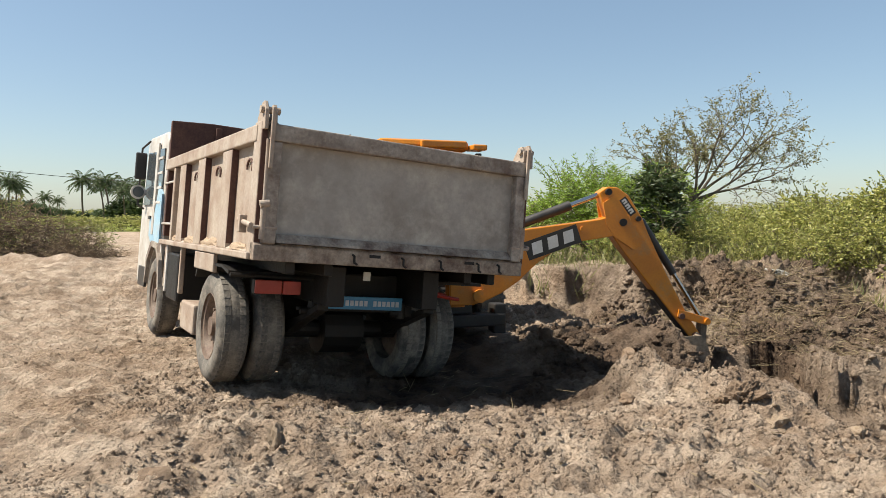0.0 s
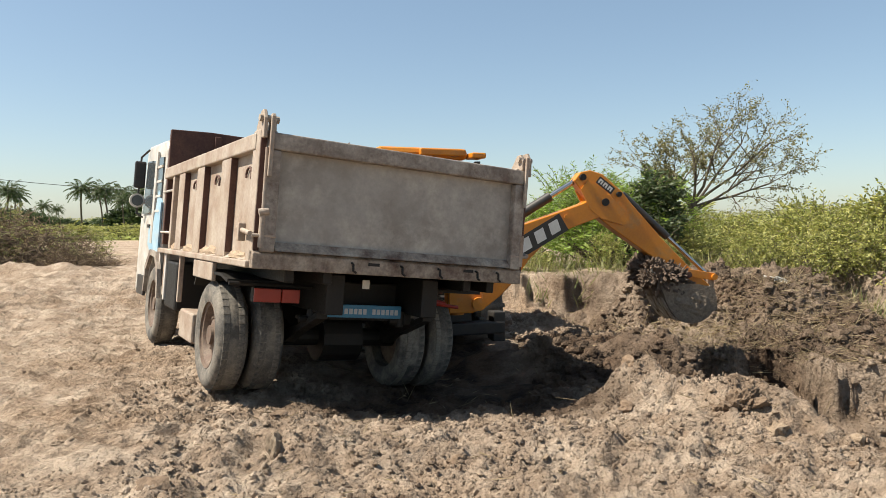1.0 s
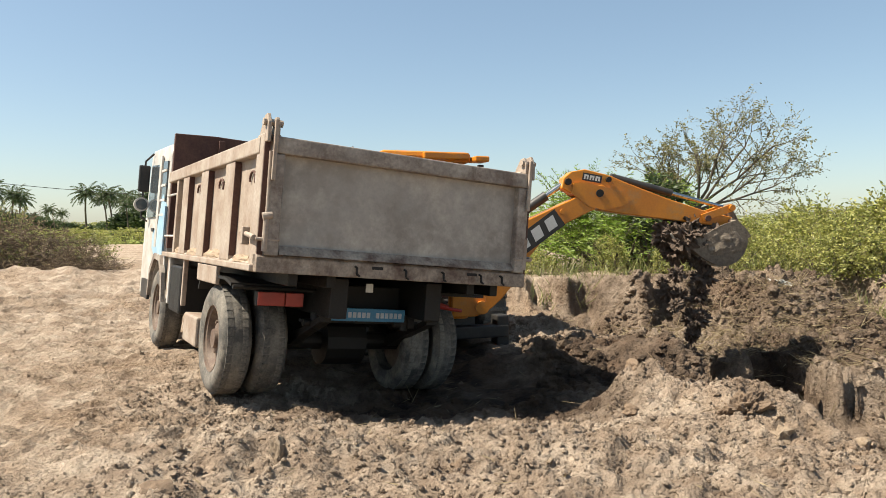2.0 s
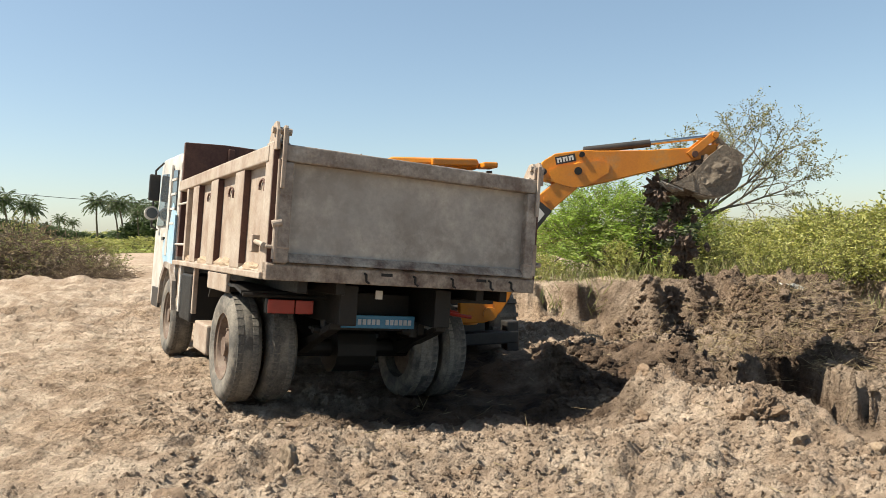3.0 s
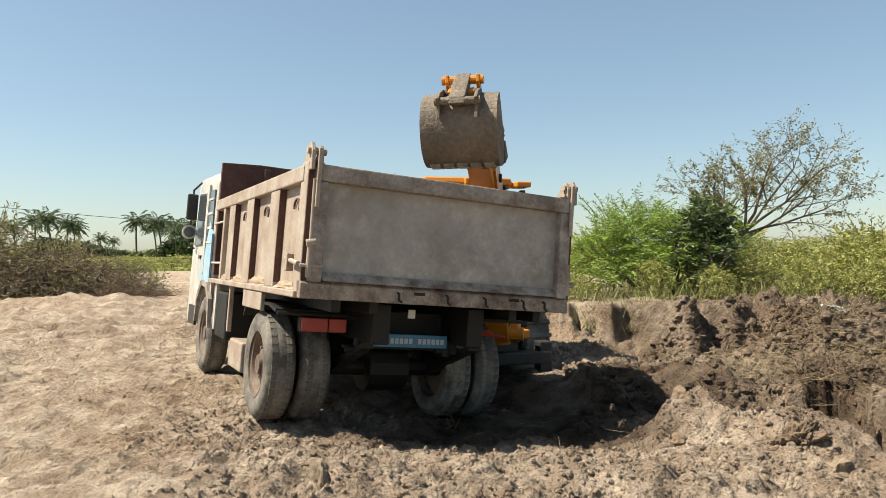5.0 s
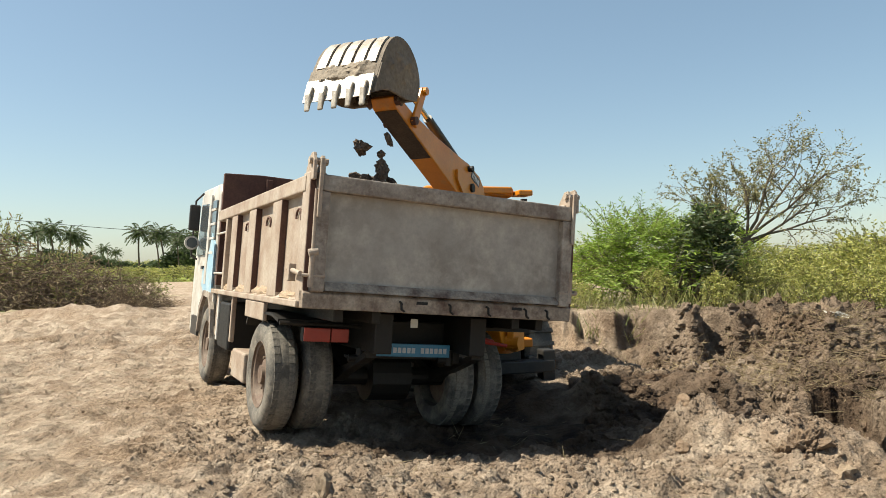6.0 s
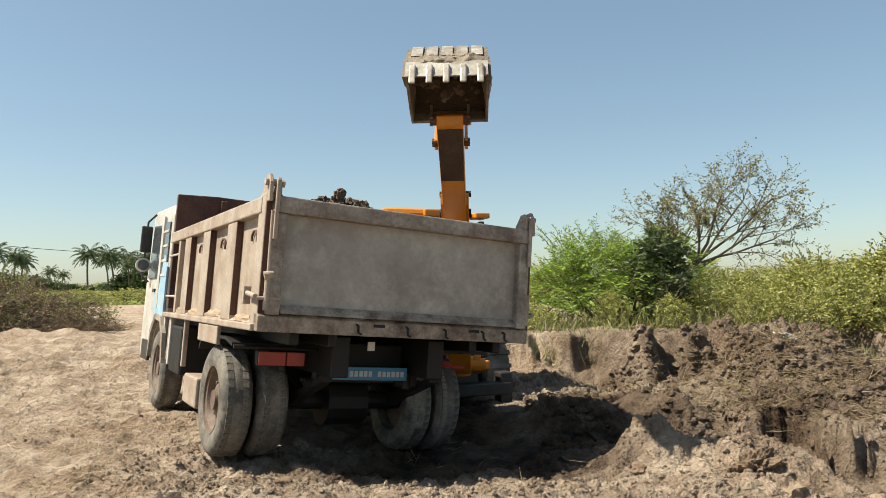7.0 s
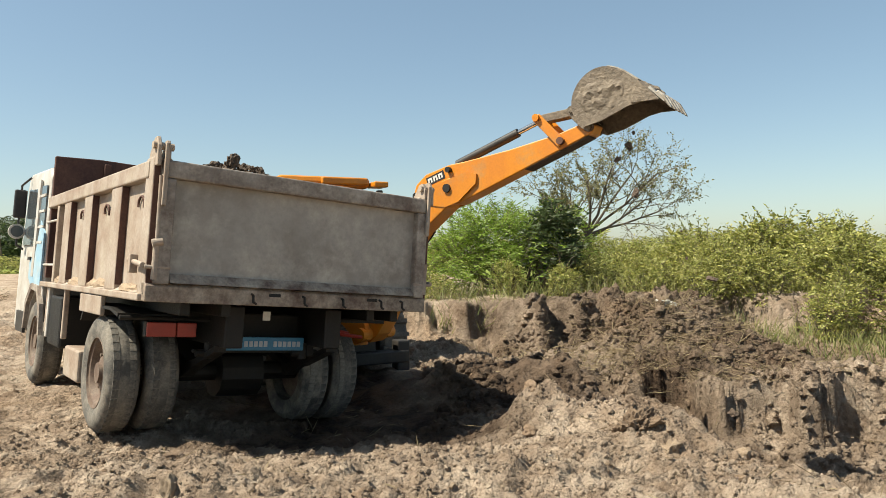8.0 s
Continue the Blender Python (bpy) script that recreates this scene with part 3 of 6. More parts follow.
        prism(bm, [(-0.05, TOP - 0.0), (-0.04, TOP + 0.09), (0.0, TOP + 0.15), (0.05, TOP + 0.14), (0.12, TOP + 0.04), (0.13, TOP - 0.0)], 0.0, 0.03,
              m @ Matrix.Translation((0.075, 0, 0)) @ Matrix.Rotation(radians(90), 4, "Z") @ Matrix.Diagonal((1, -1, 1, 1)), 0.006)
        rod(bm, m @ Vector((-0.02, 0.0, TOP + 0.1)), m @ Vector((0.13, 0.0, TOP + 0.1)), 0.028, seg=12)
        part("gate_hinge", bm, SIDE_PAINT, t, "worn steel hinge bracket of the tailgate")
        # locking lever near the corner
        bm = bmesh.new()
        rod(bm, m @ Vector((-0.03, -0.03, 0.26)), m @ Vector((-0.03, 0.34, 0.30)), 0.02)
        box(bm, (-0.06, 0.20, 0.20), (0.0, 0.26, 0.34), m, 0.008)
        rod(bm, m @ Vector((-0.02, -0.035, 0.25)), m @ Vector((0.16, -0.04, 0.25)), 0.014)
        rod(bm, m @ Vector((0.05, -0.04, 0.16)), m @ Vector((0.05, -0.04, 0.44)), 0.022)
        part("gate_lock", bm, SIDE_PAINT, t)
    part("gate_chain_rod", rod(rod(bmesh.new(), (0.05, -0.045, 0.42), (0.045, -0.045, TOP - 0.12), 0.014), (0.02, -0.04, 0.42), (0.09, -0.05, 0.44), 0.03), SIDE_PAINT, t)
    # headboard, higher than the sides and hooded
    top = [(0.02, 0.1), (0.02, TOP + 0.49), (0.5, TOP + 0.52), (W - 0.5, TOP + 0.52), (W - 0.02, TOP + 0.49), (W - 0.02, 0.1)]
    part("headboard", prism(bmesh.new(), top, LENGTH - 0.02, LENGTH + 0.05, Matrix(), 0.01), RUST, t, "tall rusty dark brown headboard")
    for x in (0.55, 1.2, 1.85):
        part("headboard_rib", boxed((x, LENGTH - 0.06, TOP - 0.3), (x + 0.08, LENGTH - 0.018, TOP + 0.47)), RUST, t)
    # small hooks along the sill
    for x in (0.80, 1.24, 1.60, 1.98, 2.2):
        part("sill_hook", tube(bmesh.new(), [(x, -0.04, 0.09), (x, -0.075, 0.08), (x, -0.08, 0.03), (x + 0.03, -0.07, 0.015)], 0.010, 6), CHASSIS, t)
    for x in (0.95, 1.86):
        part("sill_slot", boxed((x, -0.0335, 0.075), (x + 0.10, -0.026, 0.1), bevel=0), CHASSIS, t)
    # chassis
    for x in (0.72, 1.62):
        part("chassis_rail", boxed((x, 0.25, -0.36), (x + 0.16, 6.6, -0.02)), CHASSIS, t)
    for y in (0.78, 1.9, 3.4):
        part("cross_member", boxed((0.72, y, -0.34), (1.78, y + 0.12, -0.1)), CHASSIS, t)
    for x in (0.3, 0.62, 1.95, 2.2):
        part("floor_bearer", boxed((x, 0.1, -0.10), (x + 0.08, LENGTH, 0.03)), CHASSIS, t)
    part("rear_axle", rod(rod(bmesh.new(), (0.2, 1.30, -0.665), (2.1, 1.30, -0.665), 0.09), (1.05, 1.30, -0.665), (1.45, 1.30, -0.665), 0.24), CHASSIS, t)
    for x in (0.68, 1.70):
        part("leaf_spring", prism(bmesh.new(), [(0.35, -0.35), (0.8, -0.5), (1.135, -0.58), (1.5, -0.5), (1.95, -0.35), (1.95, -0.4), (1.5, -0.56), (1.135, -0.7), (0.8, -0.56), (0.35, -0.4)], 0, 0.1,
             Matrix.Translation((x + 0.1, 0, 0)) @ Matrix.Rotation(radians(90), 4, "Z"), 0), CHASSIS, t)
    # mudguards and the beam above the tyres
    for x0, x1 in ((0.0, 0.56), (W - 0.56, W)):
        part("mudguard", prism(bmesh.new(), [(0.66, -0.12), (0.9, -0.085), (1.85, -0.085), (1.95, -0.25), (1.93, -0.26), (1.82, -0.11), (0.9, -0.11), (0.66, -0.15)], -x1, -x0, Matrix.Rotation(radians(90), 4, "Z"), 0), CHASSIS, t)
    part("guard_panel", boxed((-0.02, 1.15, -0.17), (0.02, 1.95, -0.005)), SIDE_PAINT, t, "dusty pale skirt panel over the rear wheel")
    # wheels
    for y, z, pair in ((1.30, -0.665, True), (4.45, -0.665, False)):
        wheel("wheel", t, 0.0, 0.27, y, z, "dusty truck tyre")
        wheel("wheel", t, W - 0.15, W - 0.42, y, z, "dusty truck tyre")
        if pair:
            wheel("wheel", t, 0.32, 0.59, y, z, "dusty truck tyre")
            wheel("wheel", t, W - 0.47, W - 0.74, y, z, "dusty truck tyre")
    # tail lamps, plate and brackets
    lamp = part("tail_lamp", boxed((0.2, 0.58, -0.30), (0.6, 0.66, -0.175), bevel=0.008), CHASSIS, t)
    for a, b in ((0.0, 0.235), (0.238, 0.40)):
        part("lens", boxed((0.2 + a + 0.004, 0.552, -0.295), (0.2 + b - 0.002, 0.578, -0.18), bevel=0.006), RED_LENS, lamp, "red plastic lens")
    part("lamp_bar", rod(bmesh.new(), (0.0, 0.6, -0.15), (0.75, 0.6, -0.155), 0.018, seg=8), CHASSIS, t)
    bm = bmesh.new()
    rod(bm, (1.78, 0.55, -0.20), (2.05, 0.58, -0.25), 0.022, seg=8)
    rod(bm, (1.93, 0.55, -0.25), (2.2, 0.58, -0.28), 0.018, seg=8)
    part("broken_lamp", bm, RED_LENS, t, "remains of a broken tail lamp")
    board = part("name_plate", boxed((0.85, 0.56, -0.405), (1.585, 0.59, -0.29), bevel=0.004), PLATE_BLUE, t, "blue plate with pale lettering bars")
    for k in range(12):
        if k != 5:
            part("letter_bar", boxed((1.02 + k * 0.045, 0.553, -0.373), (1.02 + k * 0.045 + 0.032, 0.5585, -0.325), bevel=0), PALE, board)
    part("emblem", lathe(bmesh.new(), [(0.0, 0.0), (0.036, 0.0), (0.036, 0.006), (0.0, 0.006)], 16, Matrix.Translation((0.935, 0.558, -0.348)) @ Matrix.Rotation(radians(-90), 4, "Z")), PALE, board)
    part("plate_bar", boxed((0.6, 0.60, -0.43), (1.75, 0.66, -0.40)), CHASSIS, t)
    for x in (0.76, 1.62):
        bm = bmesh.new()
        box(bm, (x, 0.56, -0.46), (x + 0.07, 0.7, -0.2), bevel=0.006)
        rod(bm, (x - 0.14, 0.6, -0.43), (x + 0.05, 0.6, -0.43), 0.032)
        rod(bm, (x - 0.03, 0.6, -0.34), (x - 0.03, 0.6, -0.48), 0.042)
        part("tow_bracket", bm, CHASSIS, t)
    part("square_mark", boxed((1.06, 0.30, -0.13), (1.125, 0.31, -0.055), bevel=0), DECAL_WHITE, t, "small white plate")
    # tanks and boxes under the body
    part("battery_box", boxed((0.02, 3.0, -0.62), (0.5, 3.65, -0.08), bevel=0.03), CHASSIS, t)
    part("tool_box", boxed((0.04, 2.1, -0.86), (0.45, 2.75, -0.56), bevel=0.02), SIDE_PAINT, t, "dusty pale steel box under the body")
    # unseen filler block, added to close the bright gap under the body
    part("gap_block", boxed((0.75, 2.0, -0.8), (1.65, 3.4, -0.2), bevel=0.03), CHASSIS, t)
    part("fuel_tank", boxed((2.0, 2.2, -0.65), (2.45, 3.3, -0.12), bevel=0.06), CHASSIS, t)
    for y in (2.75, 3.7):
        part("side_bracket", boxed((0.0, y, -0.5), (0.05, y + 0.06, 0.02)), SIDE_PAINT, t)
    # cab
    zz = Matrix.Rotation(radians(90), 4, "Z")
    cab = part("cab", prism(bmesh.new(), [(4.22, -0.25), (4.22, 1.30), (4.34, 1.42), (5.7, 1.46), (5.86, 1.38), (6.1, 0.45), (6.14, -0.60), (5.2, -0.60), (5.05, -0.2), (4.75, -0.03), (4.42, -0.05)], -2.48, -0.02, zz, 0.03), CAB_WHITE, t, "white truck cab with a blue painted panel")
    for x0, x1 in ((0.0, 0.022), (2.478, 2.5)):
        def flat(outline, a=x0, b=x1):
            return prism(bmesh.new(), outline, -b, -a, zz, 0)
        out = -0.012 if x0 < 1 else 0.012
        part("side_window", flat([(4.95, 0.5), (4.95, 1.2), (5.66, 1.24), (5.86, 0.5)]), GLASS, cab, "dark side window glass")
        part("rear_window", flat([(4.34, 0.35), (4.34, 1.2), (4.70, 1.22), (4.70, 0.35)]), GLASS, cab, "dark narrow window with slats")
        for k in range(4):
            z0 = 0.5 + 0.19 * k
            part("window_slat", flat([(4.34, z0), (4.34, z0 + 0.03), (4.70, z0 + 0.035), (4.70, z0 + 0.005)], x0 + out, x1 + out), CAB_WHITE, cab)
        part("window_frame", flat([(4.74, 0.1), (4.74, 1.3), (4.9, 1.3), (4.9, 0.1)], x0 + out, x1 + out), CAB_WHITE, cab)
        part("door_gap", flat([(4.905, -0.1), (4.905, 0.46), (4.93, 0.46), (4.93, -0.1)], x0 + out * 0.4, x1 + out * 0.4), BLACK_PAINT, cab)
        part("stripe", flat([(4.24, -0.05), (4.24, 0.62), (4.5, 0.78), (4.72, 0.40), (5.1, 0.28), (5.1, 0.08), (4.86, -0.02)], x0 + out * 0.6, x1 + out * 0.6), CAB_BLUE, cab, "blue and white painted panel")
        part("door_handle", flat([(5.0, 0.30), (5.0, 0.345), (5.16, 0.345), (5.16, 0.30)], x0 + out * 2, x1 + out * 2), BLACK_PAINT, cab)
        part("wheel_arch", flat([(3.85, -0.55), (3.95, -0.2), (4.2, 0.0), (4.65, 0.02), (4.98, -0.2), (5.05, -0.55), (4.98, -0.55), (4.9, -0.25), (4.6, -0.05), (4.25, -0.07), (4.05, -0.25), (3.93, -0.55)], x0 + out * 3, x1 + out), FRAME_GREY, cab, "dusty grey mudguard lip")
        part("step", flat([(5.15, -0.62), (5.15, -0.36), (5.75, -0.36), (5.75, -0.62)], x0 + out, x1), BLACK_PAINT, cab)
    part("windscreen", prism(bmesh.new(), [(5.90, 1.31), (6.09, 0.52), (6.105, 0.52), (5.915, 1.31)], -2.35, -0.15, zz, 0), GLASS, cab)
    for x, s in ((0.0, -1), (2.5, 1)):
        part("mirror_arm", tube(bmesh.new(), [(x, 5.6, 1.40), (x + s * 0.08, 5.75, 1.30), (x + s * 0.09, 5.75, 0.5), (x, 5.8, 0.45)], 0.014, 8), BLACK_PAINT, cab)
        part("mirror", boxed((x + s * 0.08 - 0.08, 5.72, 0.86), (x + s * 0.08 + 0.07, 5.78, 1.24), bevel=0.02), BLACK_PAINT, cab, "black door mirror")
        round_one = part("round_mirror", rod(bmesh.new(), (x + s * 0.10, 5.70, 0.68), (x + s * 0.10, 5.76, 0.68), 0.10, seg=20), CAB_WHITE, cab, "round pale-rimmed blind-spot mirror")
        part("mirror_glass", rod(bmesh.new(), (x + s * 0.10, 5.69, 0.68), (x + s * 0.10, 5.699, 0.68), 0.075, seg=20), GLASS, round_one)
    part("roof_visor", boxed((0.2, 5.8, 1.36), (2.3, 6.2, 1.43), bevel=0.02), BLACK_PAINT, cab)
    for y in (3.62, 4.05):
        part("step_bracket", boxed((0.0, y, -0.55), (0.05, y + 0.07, 0.0)), CAB_WHITE, t)
    for z in (0.25, 0.75):
        part("guard_rail", rod(bmesh.new(), (0.02, 3.5, z), (0.02, 4.24, z), 0.014, seg=8), CAB_WHITE, t)
    return t


make_truck()


# ---- backhoe loader ----
SWING = (0.16, 9.60, 0.49)
BOOM, DIPPER, OFFSET = 2.144, 1.838, 0.281
# seconds, swing, boom, dipper, bucket angles in degrees
ARM = [(0.0, 6.0, 26.0, -56.0, 178.0), (0.5, 6.0, 32.8, -48.5, 158.0), (1.0, 6.0, 37.5, -39.3, 163.0), (1.5, 5.5, 37.2, -24.7, 183.0), (2.0, 5.0, 43.0, -12.0, 194.0), (2.5, 4.0, 51.0, 0.0, 205.0),
       (3.0, 0.0, 57.5, 8.3, 212.0), (3.5, -36.0, 54.0, 11.5, 215.0), (4.0, -47.0, 57.0, 17.2, 218.0), (4.5, -71.0, 59.5, 16.0, 218.0), (5.0, -97.0, 60.0, 18.0, 214.0), (5.2, -101.5, 60.0, 18.0, 224.0),
       (5.6, -108.0, 59.5, 20.8, 285.0), (6.0, -111.0, 59.8, 21.0, 350.0), (6.3, -109.0, 59.8, 21.0, 371.0), (6.5, -105.5, 59.7, 21.0, 369.0), (7.0, -92.0, 57.3, 21.2, 370.0), (7.5, -62.3, 58.5, 17.6, 371.0), (8.0, -41.0, 55.3, 16.9, 369.0)]


def arm_angles(t):
    """Swing, boom, dipper and bucket angles at t, in radians, by a smooth curve through the table."""
    a = np.array(ARM)
    k = int(np.clip(np.searchsorted(a[:, 0], t, "right") - 1, 0, len(a) - 2))

    def slope(i):
        if i == 0 or i == len(a) - 1:
            j = min(max(i, 1), len(a) - 1)
            return (a[j] - a[j - 1]) / (a[j, 0] - a[j - 1, 0])
        d0, d1 = (a[i] - a[i - 1]) / (a[i, 0] - a[i - 1, 0]), (a[i + 1] - a[i]) / (a[i + 1, 0] - a[i, 0])
        return np.where(d0 * d1 > 0, 2 * d0 * d1 / (d0 + d1 + 1e-12 * (d0 + d1 == 0)), 0)
    h = a[k + 1, 0] - a[k, 0]
    s = (t - a[k, 0]) / h
    v = (2 * s**3 - 3 * s**2 + 1) * a[k] + (s**3 - 2 * s**2 + s) * h * slope(k) + (-2 * s**3 + 3 * s**2) * a[k + 1] + (s**3 - s**2) * h * slope(k + 1)
    return [radians(q) for q in v[1:]]


def arm_poses(t):
    """World poses of the swing post, boom, dipper and bucket: x along the member, z to its outer side."""
    th, al, be, ga = arm_angles(t)
    post = Matrix.Translation(SWING) @ Matrix.Rotation(th, 4, "Z")
    boom = post @ Matrix.Translation((OFFSET, 0, 0)) @ Matrix.Rotation(-al, 4, "Y")
    elbow = boom @ Vector((BOOM, 0, 0))
    dipper = Matrix.Translation(elbow) @ Matrix.Rotation(th, 4, "Z") @ Matrix.Rotation(-be, 4, "Y")
    tip = dipper @ Vector((DIPPER, 0, 0))
    bucket = Matrix.Translation(tip) @ Matrix.Rotation(th, 4, "Z") @ Matrix.Rotation(-ga, 4, "Y")
    return post, boom, dipper, bucket


DARK_EARTH = material("dark_stuck_soil", (0.070, 0.045, 0.030), 0.95, 0, (0.041, 0.027, 0.019), 0.6, 6, 40, 0.5, 0.25)
TRACTOR = pose(SWING[0], SWING[1], SWING[2] - 0.93, 0, 0, -70)
BUCKET_W = 0.63


def bucket_outline():
    """Back of the bucket from its lip by the pivot round to the cutting edge, in x and z."""
    pts = [Vector((0.9 * x, 0.88 * z)) for x, z in BACK]
    ends = [2 * pts[0] - pts[1]] + pts + [2 * pts[-1] - pts[-2]]
    out = []
    for a, b, c, d in zip(ends, ends[1:], ends[2:], ends[3:]):
        for k in range(4):
            u = k / 4
            out.append(0.5 * (2 * b + (c - a) * u + (2 * a - 5 * b + 4 * c - d) * u * u + (3 * b - a - 3 * c + d) * u ** 3))
    return [tuple(v) for v in out] + [tuple(pts[-1])]


def along_back(o, i0, i1, y0, y1, thick, rough, seed, nu=16, nv=14):
    """A layer that lies on the bucket's back between two stations, rough where it is soil."""
    bm = bmesh.new()
    rows = []
    for i in range(nu + 1):
        s = i0 + (i1 - i0) * i / nu
        k = min(int(s), len(o) - 2)
        p = Vector(o[k]).lerp(Vector(o[k + 1]), s - k)
        d = (Vector(o[k + 1]) - Vector(o[k])).normalized()
        nrm = Vector((-d.y, d.x))
        row = []
        for j in range(nv + 1):
            y = y0 + (y1 - y0) * j / nv
            edge = min(1.0, 4 * min(i / nu, 1 - i / nu, j / nv, 1 - j / nv) + (0.0 if rough else 1.0))
            h = thick * edge + rough * max(edge, 0.15) * (0.5 + noise.noise(Vector((p.x * 9, y * 9, p.y * 9 + seed))) + 0.5 * noise.noise(Vector((p.x * 25, y * 25, p.y * 25 + seed))))
            slip = 0.02 * noise.noise(Vector((y * 12, i, seed))) if rough else 0.0
            row.append(bm.verts.new((p.x + nrm.x * h + d.x * slip, y, p.y + nrm.y * h + d.y * slip)))
        rows.append(row)
    for a, b in zip(rows, rows[1:]):
        for j in range(nv):
            bm.faces.new((a[j], a[j + 1], b[j + 1], b[j]))
    made = bmesh.ops.extrude_face_region(bm, geom=bm.faces[:])
    mid = Vector((0.3, 0, 0.2))
    for g in made["geom"]:
        if isinstance(g, bmesh.types.BMVert):
            pull = Vector((mid.x - g.co.x, 0, mid.z - g.co.z)).normalized()
            g.co += pull * (0.012 + thick)
    return bm


BACK = [(0.02, -0.04), (-0.08, 0.14), (-0.06, 0.33), (0.04, 0.48), (0.19, 0.57), (0.36, 0.58), (0.52, 0.50), (0.68, 0.34), (0.83, 0.14), (0.90, 0.03)]


def aim(a, b, up):
    """A pose at a whose x axis points to b."""
    x = (b - a).normalized()
    y = up.cross(x).normalized()
    z = x.cross(y)
    m = Matrix((x, y, z)).transposed().to_4x4()
    m.translation = a
    return m


def make_backhoe():
    t = empty("backhoe_loader", TRACTOR, "orange-yellow backhoe loader digging soil beside the truck", "backhoe loader")
    # local frame: x points out behind the machine, z from the soil up
    # black on stabilisers and lower frame stands in for the machine's own shadow
    for s in (1, -1):
        part("stabiliser_tower", boxed((-0.42, s * 0.74 - 0.09, 0.25), (-0.2, s * 0.74 + 0.09, 0.75), bevel=0.02), BLACK_PAINT, t)
        leg = part("stabiliser_leg", boxed((-0.38, s * 0.74 - 0.07, 0.05), (-0.2, s * 0.74 + 0.07, 0.24), bevel=0.015), BLACK_PAINT, t)
        part("pad", boxed((-0.48, s * 0.74 - 0.2, -0.02), (-0.1, s * 0.74 + 0.2, 0.05), bevel=0.015), BLACK_PAINT, leg)
    part("rear_frame", boxed((-0.4, -0.82, 0.45), (-0.18, 0.82, 0.62), bevel=0.02), BLACK_PAINT, t)
    part("rear_frame_top", boxed((-0.4, -0.5, 0.8), (-0.18, 0.5, 0.92), bevel=0.02), ORANGE, t)
    part("chassis", boxed((-4.6, -0.42, 0.45), (-0.4, 0.42, 0.95), bevel=0.03), BLACK_PAINT, t)
    part("bonnet", boxed((-4.7, -0.45, 0.95), (-2.6, 0.45, 1.75), bevel=0.08), ORANGE, t)
    part("cab_floor", boxed((-2.6, -0.72, 0.9), (-0.75, 0.72, 1.1), bevel=0.03), BLACK_PAINT, t)
    for x in (-2.5, -0.9):
        for s in (1, -1):
            part("cab_pillar", boxed((x - 0.04, s * 0.7 - 0.04, 1.1), (x + 0.04, s * 0.7 + 0.04, 2.86), bevel=0.01), BLACK_PAINT, t)
    for s in (1, -1):
        part("cab_glass", boxed((-2.45, s * 0.7 - 0.008, 1.15), (-0.95, s * 0.7 + 0.008, 2.84), bevel=0), GLASS, t)
    roof = part("cab_roof", boxed((-2.3, -0.85, 2.86), (-0.72, 0.5, 3.02), bevel=0.07), ORANGE, t, "orange cab roof")
    part("roof_edge", boxed((-0.718, -0.25, 2.90), (-0.62, 0.42, 3.0), bevel=0.02), ORANGE, roof)
    part("roof_edge", boxed((-0.9, 0.502, 2.88), (-0.6, 0.72, 2.96), bevel=0.02), ORANGE, roof)
    for s in (1, -1):
        w = Matrix.Translation((-1.55, s * 0.92, 0.66)) @ Matrix.Rotation(radians(90), 4, "Z")
        bm = bmesh.new()
        lathe(bm, [(0.36, -0.2), (0.6, -0.22), (0.66, -0.16), (0.68, 0), (0.66, 0.16), (0.6, 0.22), (0.36, 0.2)], 40, w)
        tyre = part("rear_tyre", bm, RUBBER, t, "large lugged tyre", True)
        for i in range(22):
            part("lug", box(bmesh.new(), (-0.2, -0.03, 0.64), (0.2, 0.03, 0.71), w @ Matrix.Rotation(2 * math.pi * i / 22, 4, "X")), RUBBER, tyre)
        part("rim", lathe(bmesh.new(), [(0.0, -0.1), (0.37, -0.16), (0.37, 0.16), (0.0, 0.1)], 28, w, False), ORANGE, tyre)
        w = Matrix.Translation((-3.9, s * 0.95, 0.45)) @ Matrix.Rotation(radians(90), 4, "Z")
        tyre = part("front_tyre", lathe(bmesh.new(), [(0.24, -0.15), (0.4, -0.16), (0.45, -0.1), (0.46, 0), (0.45, 0.1), (0.4, 0.16), (0.24, 0.15)], 36, w), RUBBER, t, "", True)
        part("rim", lathe(bmesh.new(), [(0.0, -0.1), (0.25, -0.12), (0.25, 0.12), (0.0, 0.1)], 24, w, False), ORANGE, tyre)
        part("mudguard", prism(bmesh.new(), [(-2.35, 0.9), (-2.2, 1.35), (-1.9, 1.5), (-1.2, 1.5), (-0.9, 1.35), (-0.8, 1.1), (-0.84, 1.1), (-0.95, 1.32), (-1.2, 1.45), (-1.9, 1.45), (-2.16, 1.3), (-2.3, 0.9)], s * 0.70, s * 1.08), ORANGE, t)
    part("loader_bucket", prism(bmesh.new(), [(-5.9, 0.1), (-5.2, 0.1), (-5.15, 0.7), (-5.2, 0.7), (-5.28, 0.18), (-5.9, 0.14)], -1.1, 1.1), ORANGE, t)
    for s in (1, -1):
        part("loader_arm", boxed((-5.2, s * 0.6 - 0.06, 0.4), (-2.7, s * 0.6 + 0.06, 0.65), bevel=0.02), ORANGE, t)

    moving = {}
    # swing post
    bm = bmesh.new()
    rod(bm, (0, 0, -0.16), (0, 0, 0.45), 0.13, seg=20)
    prism(bm, [(-0.1, -0.12), (-0.1, 0.4), (0.1, 0.42), (0.33, 0.12), (0.36, -0.06), (0.2, -0.12)], -0.26, -0.17, Matrix(), 0.012)
